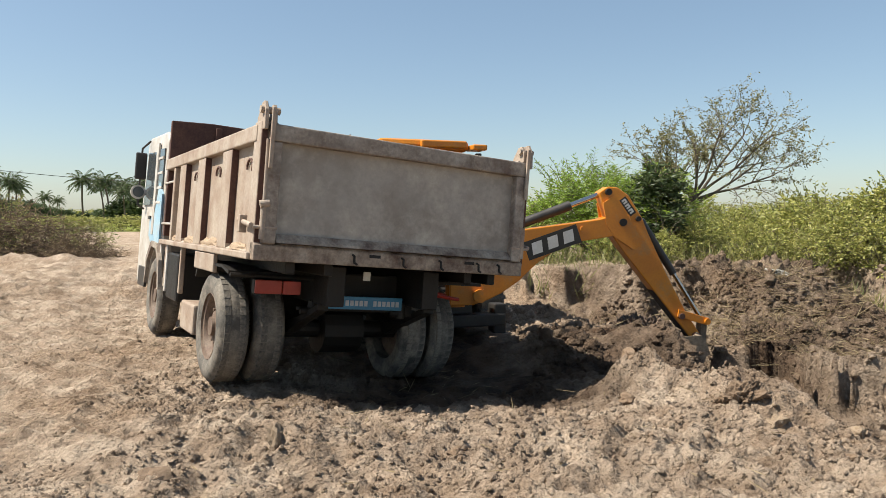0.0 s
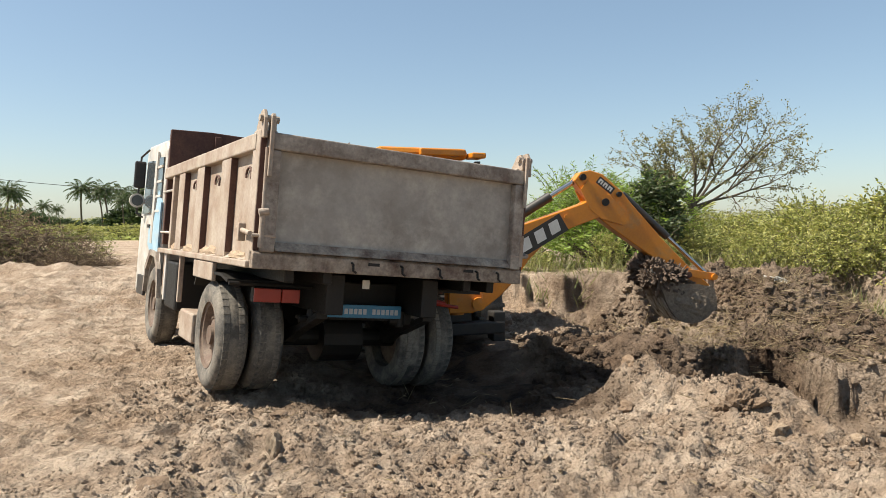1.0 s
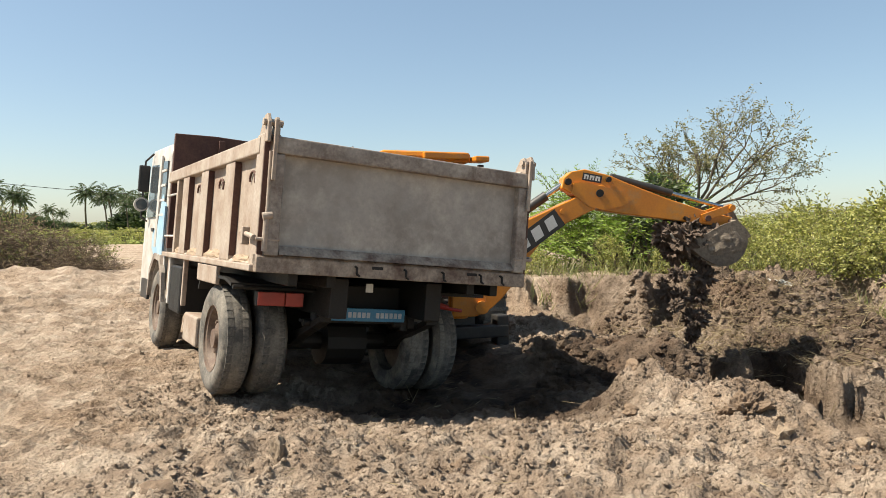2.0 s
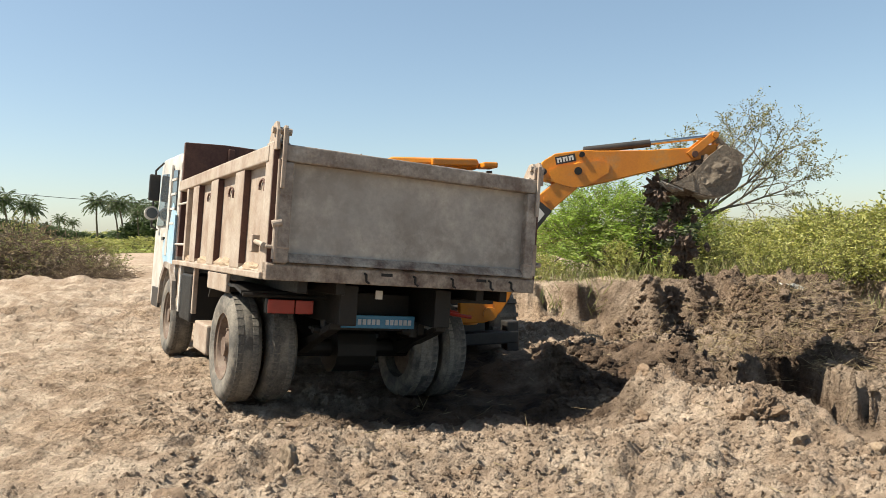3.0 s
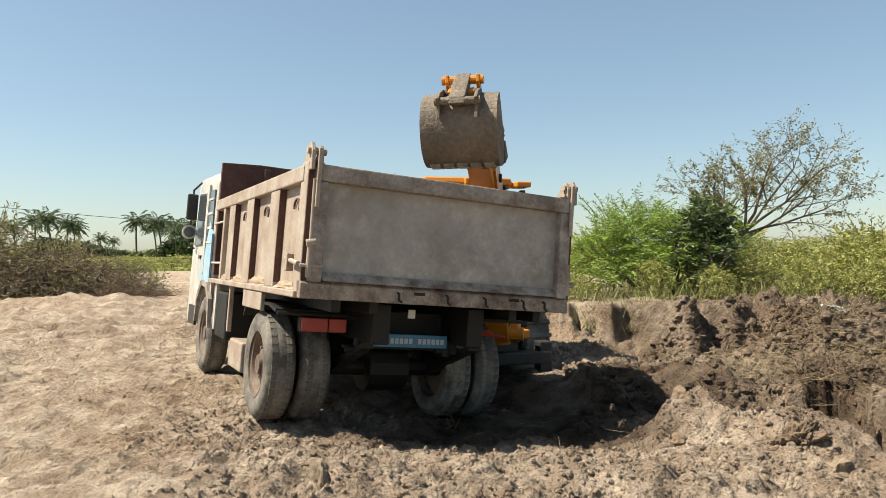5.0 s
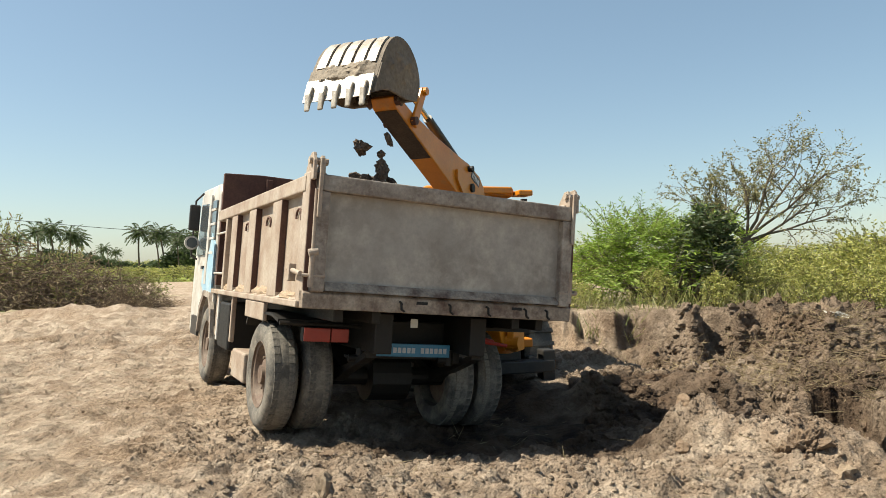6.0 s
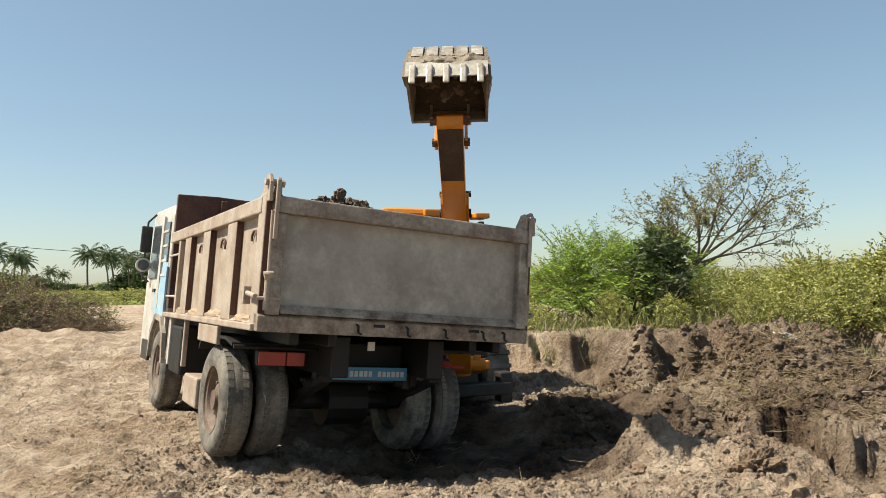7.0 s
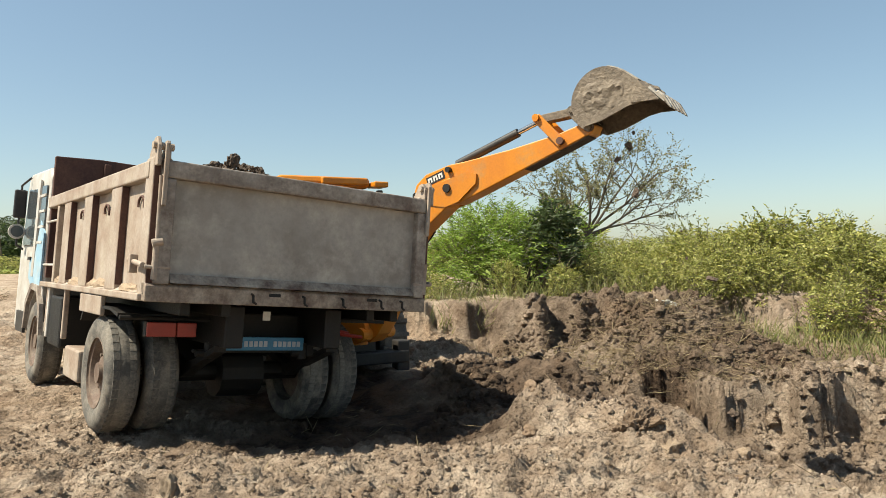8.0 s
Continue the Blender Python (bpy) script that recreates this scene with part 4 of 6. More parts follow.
    prism(bm, [(-0.1, -0.12), (-0.1, 0.4), (0.1, 0.42), (0.33, 0.12), (0.36, -0.06), (0.2, -0.12)], 0.17, 0.26, Matrix(), 0.012)
    rod(bm, (OFFSET, -0.30, 0), (OFFSET, 0.30, 0), 0.06, seg=16)
    post = moving["post"] = part("swing_post", bm, ORANGE, t, "orange swing post with pivot pins")
    # boom
    bm = bmesh.new()
    top = [(-0.12, 0.05), (0.02, 0.16), (0.3, 0.33), (0.62, 0.47), (0.94, 0.49), (1.47, 0.31), (1.89, 0.17), (2.13, 0.14), (2.26, 0.05)]
    low = [(2.26, -0.05), (2.13, -0.13), (1.95, -0.11), (1.5, 0.03), (1.15, 0.06), (0.87, 0.02), (0.55, -0.08), (0.28, -0.12), (0.08, -0.12), (-0.08, -0.08)]
    prism(bm, top + low, -0.14, 0.14, Matrix(), 0.012)
    boom = moving["boom"] = part("boom", bm, ORANGE, t, "orange boom with a black and white decal")
    for s in (1, -1):
        part("boss", rod(bmesh.new(), (1.62, s * 0.139, 0.16), (1.62, s * 0.165, 0.16), 0.035, seg=16), ORANGE, boom)
        part("foot_boss", rod(bmesh.new(), (0, s * 0.13, 0), (0, s * 0.32, 0), 0.085, seg=20), ORANGE, boom)
        # decal: black field with plain white strokes, slanting with the boom
        m = Matrix.Translation((0.80, 0, 0.10)) @ Matrix.Rotation(radians(7), 4, "Y")
        y0, y1 = s * 0.1405, s * 0.1425
        dec = part("decal", prism(bmesh.new(), [(0, 0.0), (0.0, 0.25), (0.74, 0.25), (0.74, 0.0)], y0, y1, m), DECAL_BLACK, boom, "black decal with white strokes")
        y0, y1 = s * 0.143, s * 0.145
        for k in range(3):
            a = 0.07 + k * 0.22
            part("white_block", prism(bmesh.new(), [(a, 0.05), (a + 0.03, 0.205), (a + 0.17, 0.205), (a + 0.14, 0.05)], y0, y1, m), DECAL_WHITE, dec)
    # dipper
    bm = bmesh.new()
    prism(bm, [(-0.5, -0.04), (-0.5, 0.10), (-0.42, 0.20), (-0.25, 0.27), (0.1, 0.26), (0.30, 0.22), (0.9, 0.13), (1.5, 0.07), (1.84, 0.07), (1.9, 0.0), (1.84, -0.07), (1.5, -0.10), (0.9, -0.15), (0.3, -0.2), (0.05, -0.21), (-0.2, -0.12)], -0.12, 0.12, Matrix(), 0.012)
    dip = moving["dipper"] = part("dipper", bm, ORANGE, t, "orange dipper arm with pivot pins")
    for s in (1, -1):
        side = prism(bmesh.new(), [(-0.36, -0.08), (-0.36, 0.06), (-0.25, 0.1), (0.3, 0.09), (0.42, 0.02), (0.38, -0.08), (0.1, -0.2), (-0.1, -0.2)], s * 0.121, s * 0.15)
        part("cheek_plate", side, ORANGE, dip)
        for x, z, r in ((0, 0, 0.05), (-0.44, 0.06, 0.042), (0.08, 0.2, 0.034), (1.5, -0.02, 0.04), (1.84, 0, 0.05)):
            part("pin", rod(bmesh.new(), (x, s * 0.12, z), (x, s * 0.175, z), r, seg=16), CHASSIS if x < 1 else RUST, dip, "dark pivot pin")
        m = Matrix.Translation((-0.36, 0, 0.12)) @ Matrix.Rotation(radians(-2), 4, "Y")
        y0, y1 = s * 0.1215, s * 0.1235
        dec = part("decal", prism(bmesh.new(), [(0.1, 0), (0.1, 0.10), (0.36, 0.10), (0.36, 0.0)], y0, y1, m), DECAL_BLACK, dip, "small black decal with white strokes")
        y0, y1 = s * 0.124, s * 0.126
        for k in range(3):
            a = 0.12 + k * 0.077
            bm = bmesh.new()
            box(bm, (a, min(y0, y1), 0.02), (a + 0.022, max(y0, y1), 0.08), m)
            box(bm, (a + 0.038, min(y0, y1), 0.02), (a + 0.06, max(y0, y1), 0.08), m)
            box(bm, (a + 0.022, min(y0, y1), 0.058), (a + 0.038, max(y0, y1), 0.08), m)
            part("white_stroke", bm, DECAL_WHITE, dec)
    part("soiled_underside", prism(bmesh.new(), [(1.8, -0.076), (1.5, -0.103), (1.0, -0.1445), (1.0, -0.150), (1.5, -0.11), (1.8, -0.083)], -0.112, 0.112), DARK_EARTH, dip, "soil-stained underside")
    # bucket: curved shell, two cheeks, cutting edge and teeth
    o = bucket_outline()
    small = Matrix.Diagonal((0.9, 1, 0.88, 1))
    hw = BUCKET_W / 2
    inner = [(x * 0.955 + 0.02, z * 0.94 + 0.012) for x, z in o]
    bm = prism(bmesh.new(), o + inner[::-1], -hw, hw)
    buc = moving["bucket"] = part("bucket", bm, BUCKET_STEEL, t, "soil-caked steel digging bucket", False)
    # dark lining: stuck soil that also paints the shade inside the bucket
    lining = [(x * 0.93 + 0.025, z * 0.915 + 0.015) for x, z in o[3:-3]]
    core = [(x * 0.84 + 0.05, z * 0.80 + 0.025) for x, z in o[3:-3]]
    part("soil_shade_lining", prism(bmesh.new(), lining + core[::-1], -hw + 0.004, hw - 0.004), DARK_EARTH, buc, "dark stuck soil that deepens the shade inside the bucket")
    for s in (1, -1):
        bm = prism(bmesh.new(), o + [(0.66, 0.055), (0.5, 0.05), (0.22, -0.02)], s * hw, s * (hw + 0.022))
        part("cheek", bm, BUCKET_STEEL, buc)
        part("side_edge", prism(bmesh.new(), [(0.60, 0.08), (0.70, 0.31), (0.84, 0.125), (0.90, 0.03)], s * (hw + 0.0225), s * (hw + 0.035), small), BUCKET_STEEL, buc)
        part("ear", prism(bmesh.new(), [(-0.07, 0.0), (-0.16, 0.13), (-0.2, 0.24), (-0.12, 0.27), (-0.07, 0.36), (0.0, 0.10), (0.06, 0.0), (0.0, -0.06)], s * 0.15, s * 0.18, Matrix(), 0.006), BUCKET_STEEL, buc)
    part("cutting_edge", prism(bmesh.new(), [(0.80, 0.20), (0.94, 0.0), (0.955, 0.005), (0.825, 0.21)], -hw - 0.01, hw + 0.01, small), BRIGHT_STEEL, buc, "scoured bright cutting edge")
    for k in range(5):
        y = -hw + 0.05 + k * (BUCKET_W - 0.1) / 4
        part("tooth", prism(bmesh.new(), [(0.86, 0.14), (0.90, 0.06), (0.99, -0.085), (1.005, -0.08), (0.95, 0.08), (0.895, 0.15)], y - 0.026, y + 0.026, small, 0.011), BRIGHT_STEEL, buc, "bright worn steel tooth")
    for k in range(5):
        y = -hw + 0.07 + k * (BUCKET_W - 0.14) / 4
        part("wear_strip", along_back(o, 20.5, 28.4, y - 0.046, y + 0.046, 0.016, 0.0, 0, 12, 2), BRIGHT_STEEL, buc)
    part("scoured_lip", along_back(o, 31.0, 35.4, -hw, hw, 0.006, 0.0, 0, 8, 4), BRIGHT_STEEL, buc, "scoured bright lip")
    part("caked_soil", along_back(o, 27.6, 32.0, -hw + 0.01, hw - 0.01, 0.012, 0.045, 3, 22, 34), BUCKET_STEEL, buc, "dry soil caked on the back of the bucket", True)
    for s in (1, -1):
        bm = bmesh.new()
        bmesh.ops.create_icosphere(bm, subdivisions=4, radius=1)
        for v in bm.verts:
            p = Vector((0.24 + 0.27 * v.co.x, 0, 0.24 + 0.19 * v.co.z))
            lump = 0.5 + 0.8 * noise.noise(p * 9 + Vector((s, 0, 0))) + 0.5 * noise.noise(p * 24)
            v.co = Vector((p.x, s * (hw + 0.012) + v.co.y * 0.045 * max(0.25, lump), p.z))
        part("stuck_soil", bm, BUCKET_STEEL, buc, "soil stuck to the side of the bucket", True)
    # rams and links, each between two moving pins
    def ram(name, r, length, mat, label):
        return part(name, rod(bmesh.new(), (0, 0, 0), (length, 0, 0), r, seg=18), mat, t, label, True)
    moving["dipper_barrel"] = ram("dipper_ram_barrel", 0.065, 1.02, BLACK_PAINT, "black hydraulic cylinder")
    moving["dipper_rod"] = ram("dipper_ram_rod", 0.035, 1.15, CHROME, "polished ram rod")
    moving["bucket_barrel"] = ram("bucket_ram_barrel", 0.05, 0.86, BLACK_PAINT, "black hydraulic cylinder")
    moving["bucket_rod"] = ram("bucket_ram_rod", 0.028, 1.0, CHROME, "polished ram rod")
    bm = bmesh.new()
    for s in (1, -1):
        prism(bm, [(-0.05, -0.05), (-0.06, 0.05), (0.37, 0.05), (0.42, 0.0), (0.37, -0.05)], s * 0.125, s * 0.155, Matrix(), 0.005)
    rod(bm, (0.36, -0.19, 0), (0.36, 0.19, 0), 0.04)
    moving["rocker"] = part("rocker_link", bm, ORANGE, t, "orange rocker link")
    bm = bmesh.new()
    prism(bm, [(-0.05, -0.045), (-0.05, 0.045), (0.42, 0.045), (0.47, 0.0), (0.42, -0.045)], -0.07, 0.07, Matrix(), 0.008)
    rod(bm, (0.42, -0.2, 0), (0.42, 0.2, 0), 0.035)
    moving["tipping_link"] = part("tipping_link", bm, BUCKET_STEEL, t, "soil-stained tipping link")
    return t, moving


backhoe, moving_parts = make_backhoe()


def pins(t):
    """World poses of every moving part at t."""
    post, boom, dipper, bucket = arm_poses(t)
    lateral = (boom.to_3x3() @ Vector((0, 1, 0)))
    out = {"post": post, "boom": boom, "dipper": dipper, "bucket": bucket}

    def between(a, b):
        x = (b - a).normalized()
        z = x.cross(lateral).normalized()
        m = Matrix((x, lateral, z)).transposed().to_4x4()
        m.translation = a
        return m
    a, b = boom @ Vector((0.62, 0, 0.60)), dipper @ Vector((-0.44, 0, 0.06))
    out["dipper_barrel"], out["dipper_rod"] = between(a, b), between(b, a)
    # rocker: pin on the dipper, its end at fixed distances from the dipper pin and the bucket ear
    p, q = dipper @ Vector((1.48, 0, 0.0)), bucket @ Vector((-0.14, 0, 0.22))
    d = (q - p)
    r1, r2 = 0.36, 0.42
    dist = min(d.length, r1 + r2 - 0.005)
    u = d.normalized()
    along = (r1 * r1 - r2 * r2 + dist * dist) / (2 * dist)
    off = math.sqrt(max(r1 * r1 - along * along, 0))
    w = u.cross(lateral).normalized()
    outer = dipper.to_3x3() @ Vector((0, 0, 1))
    if w.dot(outer) < 0:
        w = -w
    j = p + u * along + w * off
    out["rocker"], out["tipping_link"] = between(p, j), between(j, q)
    c = dipper @ Vector((0.14, 0, 0.26))
    out["bucket_barrel"], out["bucket_rod"] = between(c, j), between(j, c)
    return out


# ---- plants ----
BARK = material("grey_brown_bark", (0.090, 0.070, 0.049), 0.9, 0, (0.156, 0.123, 0.090), 0.6, 6, 40, 0.4, 0.25)
DRY_WOOD = material("dry_brown_twigs", (0.090, 0.059, 0.037), 0.9, 0, (0.164, 0.115, 0.074), 0.7, 3, 40, 0.2, 0.3)
ACACIA_LEAF = leaf_material("feathery_green_leaves", (0.141, 0.238, 0.022), (0.299, 0.405, 0.070))
SHRUB_LEAF = leaf_material("yellow_green_shrub_leaves", (0.165, 0.195, 0.038), (0.43, 0.41, 0.12))
TREE_LEAF = leaf_material("sparse_dull_tree_leaves", (0.114, 0.123, 0.044), (0.317, 0.282, 0.132))
PALM_LEAF = leaf_material("palm_fronds", (0.040, 0.066, 0.022), (0.088, 0.119, 0.044))
STRAW = leaf_material("dry_straw", (0.194, 0.141, 0.079), (0.352, 0.282, 0.167), 0.8)
GRASS = leaf_material("mixed_dry_green_grass", (0.106, 0.141, 0.031), (0.317, 0.290, 0.114))


class Plant:
    """Collects tapered limbs and leaves as vertices and faces."""

    def __init__(self, seed):
        self.r = np.random.default_rng(seed)
        self.lv, self.lf, self.v, self.f, self.tips = [], [], [], [], []

    def limb(self, a, b, ra, rb, seg=5):
        a, b = np.asarray(a, float), np.asarray(b, float)
        d = (b - a) / (np.linalg.norm(b - a) + 1e-9)
        u = np.cross(d, (0.31, 0.9, 0.3))
        u /= np.linalg.norm(u) + 1e-9
        w = np.cross(d, u)
        k = len(self.v)
        for p, r in ((a, ra), (b, rb)):
            for i in range(seg):
                t = 2 * math.pi * i / seg
                self.v.append(tuple(p + r * (math.cos(t) * u + math.sin(t) * w)))
        for i in range(seg):
            j = (i + 1) % seg
            self.f.append((k + i, k + j, k + seg + j, k + seg + i))

    def branch(self, p, d, length, r, level, spread=0.6, lift=0.1, wander=0.25, kids=4, taper=0.55, shrink=0.6, steps=4):
        p, d = np.array(p, float), np.array(d, float)
        d /= np.linalg.norm(d)
        step = length / steps
        for i in range(steps):
            r2 = r * (1 - (1 - taper) / steps * 1.3)
            q = p + d * step
            self.limb(p, q, r, r2, 5 if r > 0.012 else 3)
            self.tips.append((p, q, level))
            p, r = q, r2
            d = d + self.r.normal(0, wander, 3) + np.array((0, 0, lift))
            d /= np.linalg.norm(d)
            if level > 0 and i >= (1 if level > 1 else 0):
                for _ in range(max(1, round(kids / steps * (1 + 0.5 * self.r.random())))):
                    e = d + self.r.normal(0, spread, 3)
                    e /= np.linalg.norm(e)
                    self.branch(p, e, length * shrink * (0.7 + 0.6 * self.r.random()), r * 0.62, level - 1, spread, lift, wander, kids, taper, shrink, steps)

    def leaf(self, p, along, length, width, droop=0.0):
        along = np.array(along, float) + np.array((0, 0, -droop))
        along /= np.linalg.norm(along) + 1e-9
        side = np.cross(along, self.r.normal(0, 1, 3))
        side /= np.linalg.norm(side) + 1e-9
        k = len(self.lv)
        p = np.asarray(p, float)
        self.lv += [tuple(p), tuple(p + along * length * 0.5 + side * width * 0.5), tuple(p + along * length), tuple(p + along * length * 0.5 - side * width * 0.5)]
        self.lf.append((k, k + 1, k + 2, k + 3))

    def leaves(self, per, length, width, levels=(0,), scatter=0.6, droop=0.1, pairs=False):
        for a, b, lev in self.tips:
            if lev not in levels:
                continue
            d = b - a
            n = per if isinstance(per, int) else (1 if self.r.random() < per else 0)
            for _ in range(n):
                p = a + d * self.r.random()
                e = d / (np.linalg.norm(d) + 1e-9) + self.r.normal(0, scatter, 3)
                self.leaf(p, e, length * (0.6 + 0.8 * self.r.random()), width * (0.7 + 0.6 * self.r.random()), droop)

    def cloud(self, centre, radii, n, twig, per, length, width, outward=0.6, flat=0.35, shell=0.45, low=-0.6):
        """Leafy twigs through an uneven rounded crown: each leans outward and carries leaves in two rows."""
        c, rad = np.array(centre, float), np.array(radii, float)
        for _ in range(n):
            d = self.r.normal(0, 1, 3)
            d /= np.linalg.norm(d)
            if d[2] < low:
                d[2] = -d[2]
            lump = 1 + 0.28 * math.sin(5.1 * d[0] + 2.2 * d[1] + c[0]) * math.cos(3.7 * d[1] - 4.3 * d[2]) + 0.1 * self.r.normal()
            p = c + d * rad * lump * (shell + (1 - shell) * self.r.random() ** 0.6)
            e = d * outward + self.r.normal(0, 0.5, 3) * np.array((1, 1, flat))
            e /= np.linalg.norm(e)
            q = p + e * twig * (0.6 + 0.8 * self.r.random())
            self.limb(p, q, 0.006, 0.002, 3)
            side = np.cross(e, (0.1, 0.2, 1))
            side /= np.linalg.norm(side) + 1e-9
            for k in range(per):
                s = 1 if k % 2 else -1
                self.leaf(p + (q - p) * (k + 0.5) / per, e * 0.5 + side * s * 0.8 + self.r.normal(0, 0.3, 3), length * (0.7 + 0.6 * self.r.random()), width)

    def build(self, name, m, bark, leaf, label, category, group="", trunk="stem", crown="foliage"):
        t = empty(name, m, label, category, group)
        stem = raw(trunk, self.v, self.f, bark, t, True)
        if trunk == "stem":
            tagged(stem, kind="stuff")
        if self.lf:
            raw(crown, self.lv, self.lf, leaf, t)
        return t


def ground_z(x, y):
    return float(height(np.array([x]), np.array([y]))[0])


def on_ground(x, y, turn=0.0, sink=0.05):
    return pose(x, y, ground_z(x, y) - sink, 0, 0, turn)


def make_acacia():
    p = Plant(11)
    for i in range(14):
        a = 2 * math.pi * i / 14 + p.r.normal(0, 0.15)
        p.branch((0.2 * math.cos(a), 0.2 * math.sin(a), 0), (math.cos(a), math.sin(a), 0.5 + 0.8 * p.r.random()), 1.1 + 0.4 * p.r.random(), 0.03, 1, 0.42, 0.05, 0.16, 4, 0.5, 0.5, 4)
    for c, r, n in (((-0.3, 0, 1.15), (1.25, 1.0, 0.85), 620), ((-1.15, -0.1, 0.85), (0.75, 0.8, 0.6), 240), ((0.75, -0.1, 1.2), (0.85, 0.9, 0.75), 260), ((0.1, -0.3, 0.6), (1.3, 0.9, 0.5), 200)):
        p.cloud(c, r, n, 0.46, 16, 0.10, 0.026, 0.75, 0.45)
    for i in range(46):  # long feathery shoots over the top
        a = 2 * math.pi * p.r.random()
        q = np.array((-0.2 + 1.1 * math.cos(a), 0.8 * math.sin(a), 1.75 + 0.2 * p.r.random()))
        d = np.array((0.8 * math.cos(a) + 0.5, 0.5 * math.sin(a), 0.45 + 0.25 * p.r.random()))
        for k in range(4):
            q2 = q + d / np.linalg.norm(d) * 0.17
            p.limb(q, q2, 0.006, 0.004, 3)
            for m in range(6):
                p.leaf(q + (q2 - q) * m / 6, d + p.r.normal(0, 0.7, 3), 0.08, 0.022)
            q, d = q2, d + np.array((0, 0, -0.12))
    return p.build("acacia_bush", on_ground(3.6, 15.6) @ Matrix.Diagonal((1.0, 1.0, 0.87, 1)), BARK, ACACIA_LEAF, "dense feathery bright green thorn bush on the uncut bank", "bush")


def make_bush_shade():
    """Dull dark foliage added against the bright bush as its shaded side."""
    p = Plant(19)
    for i in range(10):
        a = 2 * math.pi * i / 10
        p.branch((0.12 * math.cos(a), 0.12 * math.sin(a), 0), (0.6 * math.cos(a), 0.6 * math.sin(a), 1), 0.9, 0.035, 1, 0.5, 0.05, 0.2, 4, 0.5, 0.5, 4)
    p.cloud((0, 0, 1.05), (0.5, 0.5, 0.8), 340, 0.25, 8, 0.13, 0.05, 0.5, 0.7)
    return p.build("bush_shade", on_ground(4.28, 14.7), BARK, PALM_LEAF, "dull dark green foliage standing in for the shaded side of the bright bush", "bush")


def make_tree():
    p = Plant(23)
    p.branch((0, 0, 0), (0.03, 0, 1), 1.85, 0.085, 0, steps=4, wander=0.04, taper=0.8)
    fork = p.tips[-1][1]
    # lean from the upright in degrees, towards the back, length
    limbs = [(-52, 0.2, 1.3), (-30, -0.3, 1.7), (-14, 0.3, 2.0), (2, -0.2, 2.1), (14, 0.4, 2.0), (26, -0.4, 2.1), (38, 0.2, 2.3), (50, -0.2, 2.5), (62, 0.3, 2.4), (72, -0.1, 2.0), (-68, 0.1, 0.9)]
    for lean, back_lean, n in limbs:
        low = fork - np.array((0, 0, 0.5 * p.r.random()))
        n *= 0.74 if abs(lean) < 20 else 0.93
        p.branch(low, (math.sin(radians(lean)), back_lean, math.cos(radians(lean)) + 0.1), n, 0.042, 3, 0.62, 0.06, 0.13, 6, 0.5, 0.46, 4)
    p.leaves(0.75, 0.065, 0.032, (0,), 0.9, 0.4)
    p.leaves(0.6, 0.065, 0.032, (1,), 0.9, 0.4)
    return p.build("tree", on_ground(6.15, 18.0) @ Matrix.Diagonal((1.06, 1.0, 0.88, 1)), BARK, TREE_LEAF, "sparse half-bare tree with small dull leaves", "tree", trunk="trunk", crown="crown")


def shrub_meshes():
    """Three yellow-green shrubs of about 1.4 m, kept as patterns for copies."""
    out = []
    for k, (n, rx, rz) in enumerate(((230, 0.85, 0.62), (260, 1.05, 0.55), (200, 0.65, 0.72))):
        p = Plant(40 + k)
        for i in range(9):
            a = 2 * math.pi * p.r.random()
            p.branch((0.2 * math.cos(a), 0.2 * math.sin(a), 0), (0.6 * math.cos(a), 0.6 * math.sin(a), 1.0), 0.9, 0.014, 1, 0.5, 0.05, 0.16, 4, 0.5, 0.42, 4)
        p.cloud((0, 0, rz + 0.05), (rx, rx * 0.9, rz), n, 0.24, 9, 0.095, 0.042, 0.7, 0.9, 0.5, -0.95)
        p.cloud((0.25, 0.1, rz * 1.5), (rx * 0.45, rx * 0.45, rz * 0.6), n // 5, 0.34, 9, 0.09, 0.035, 0.9, 1.0, 0.5, -0.5)
        out.append(p)
    return out


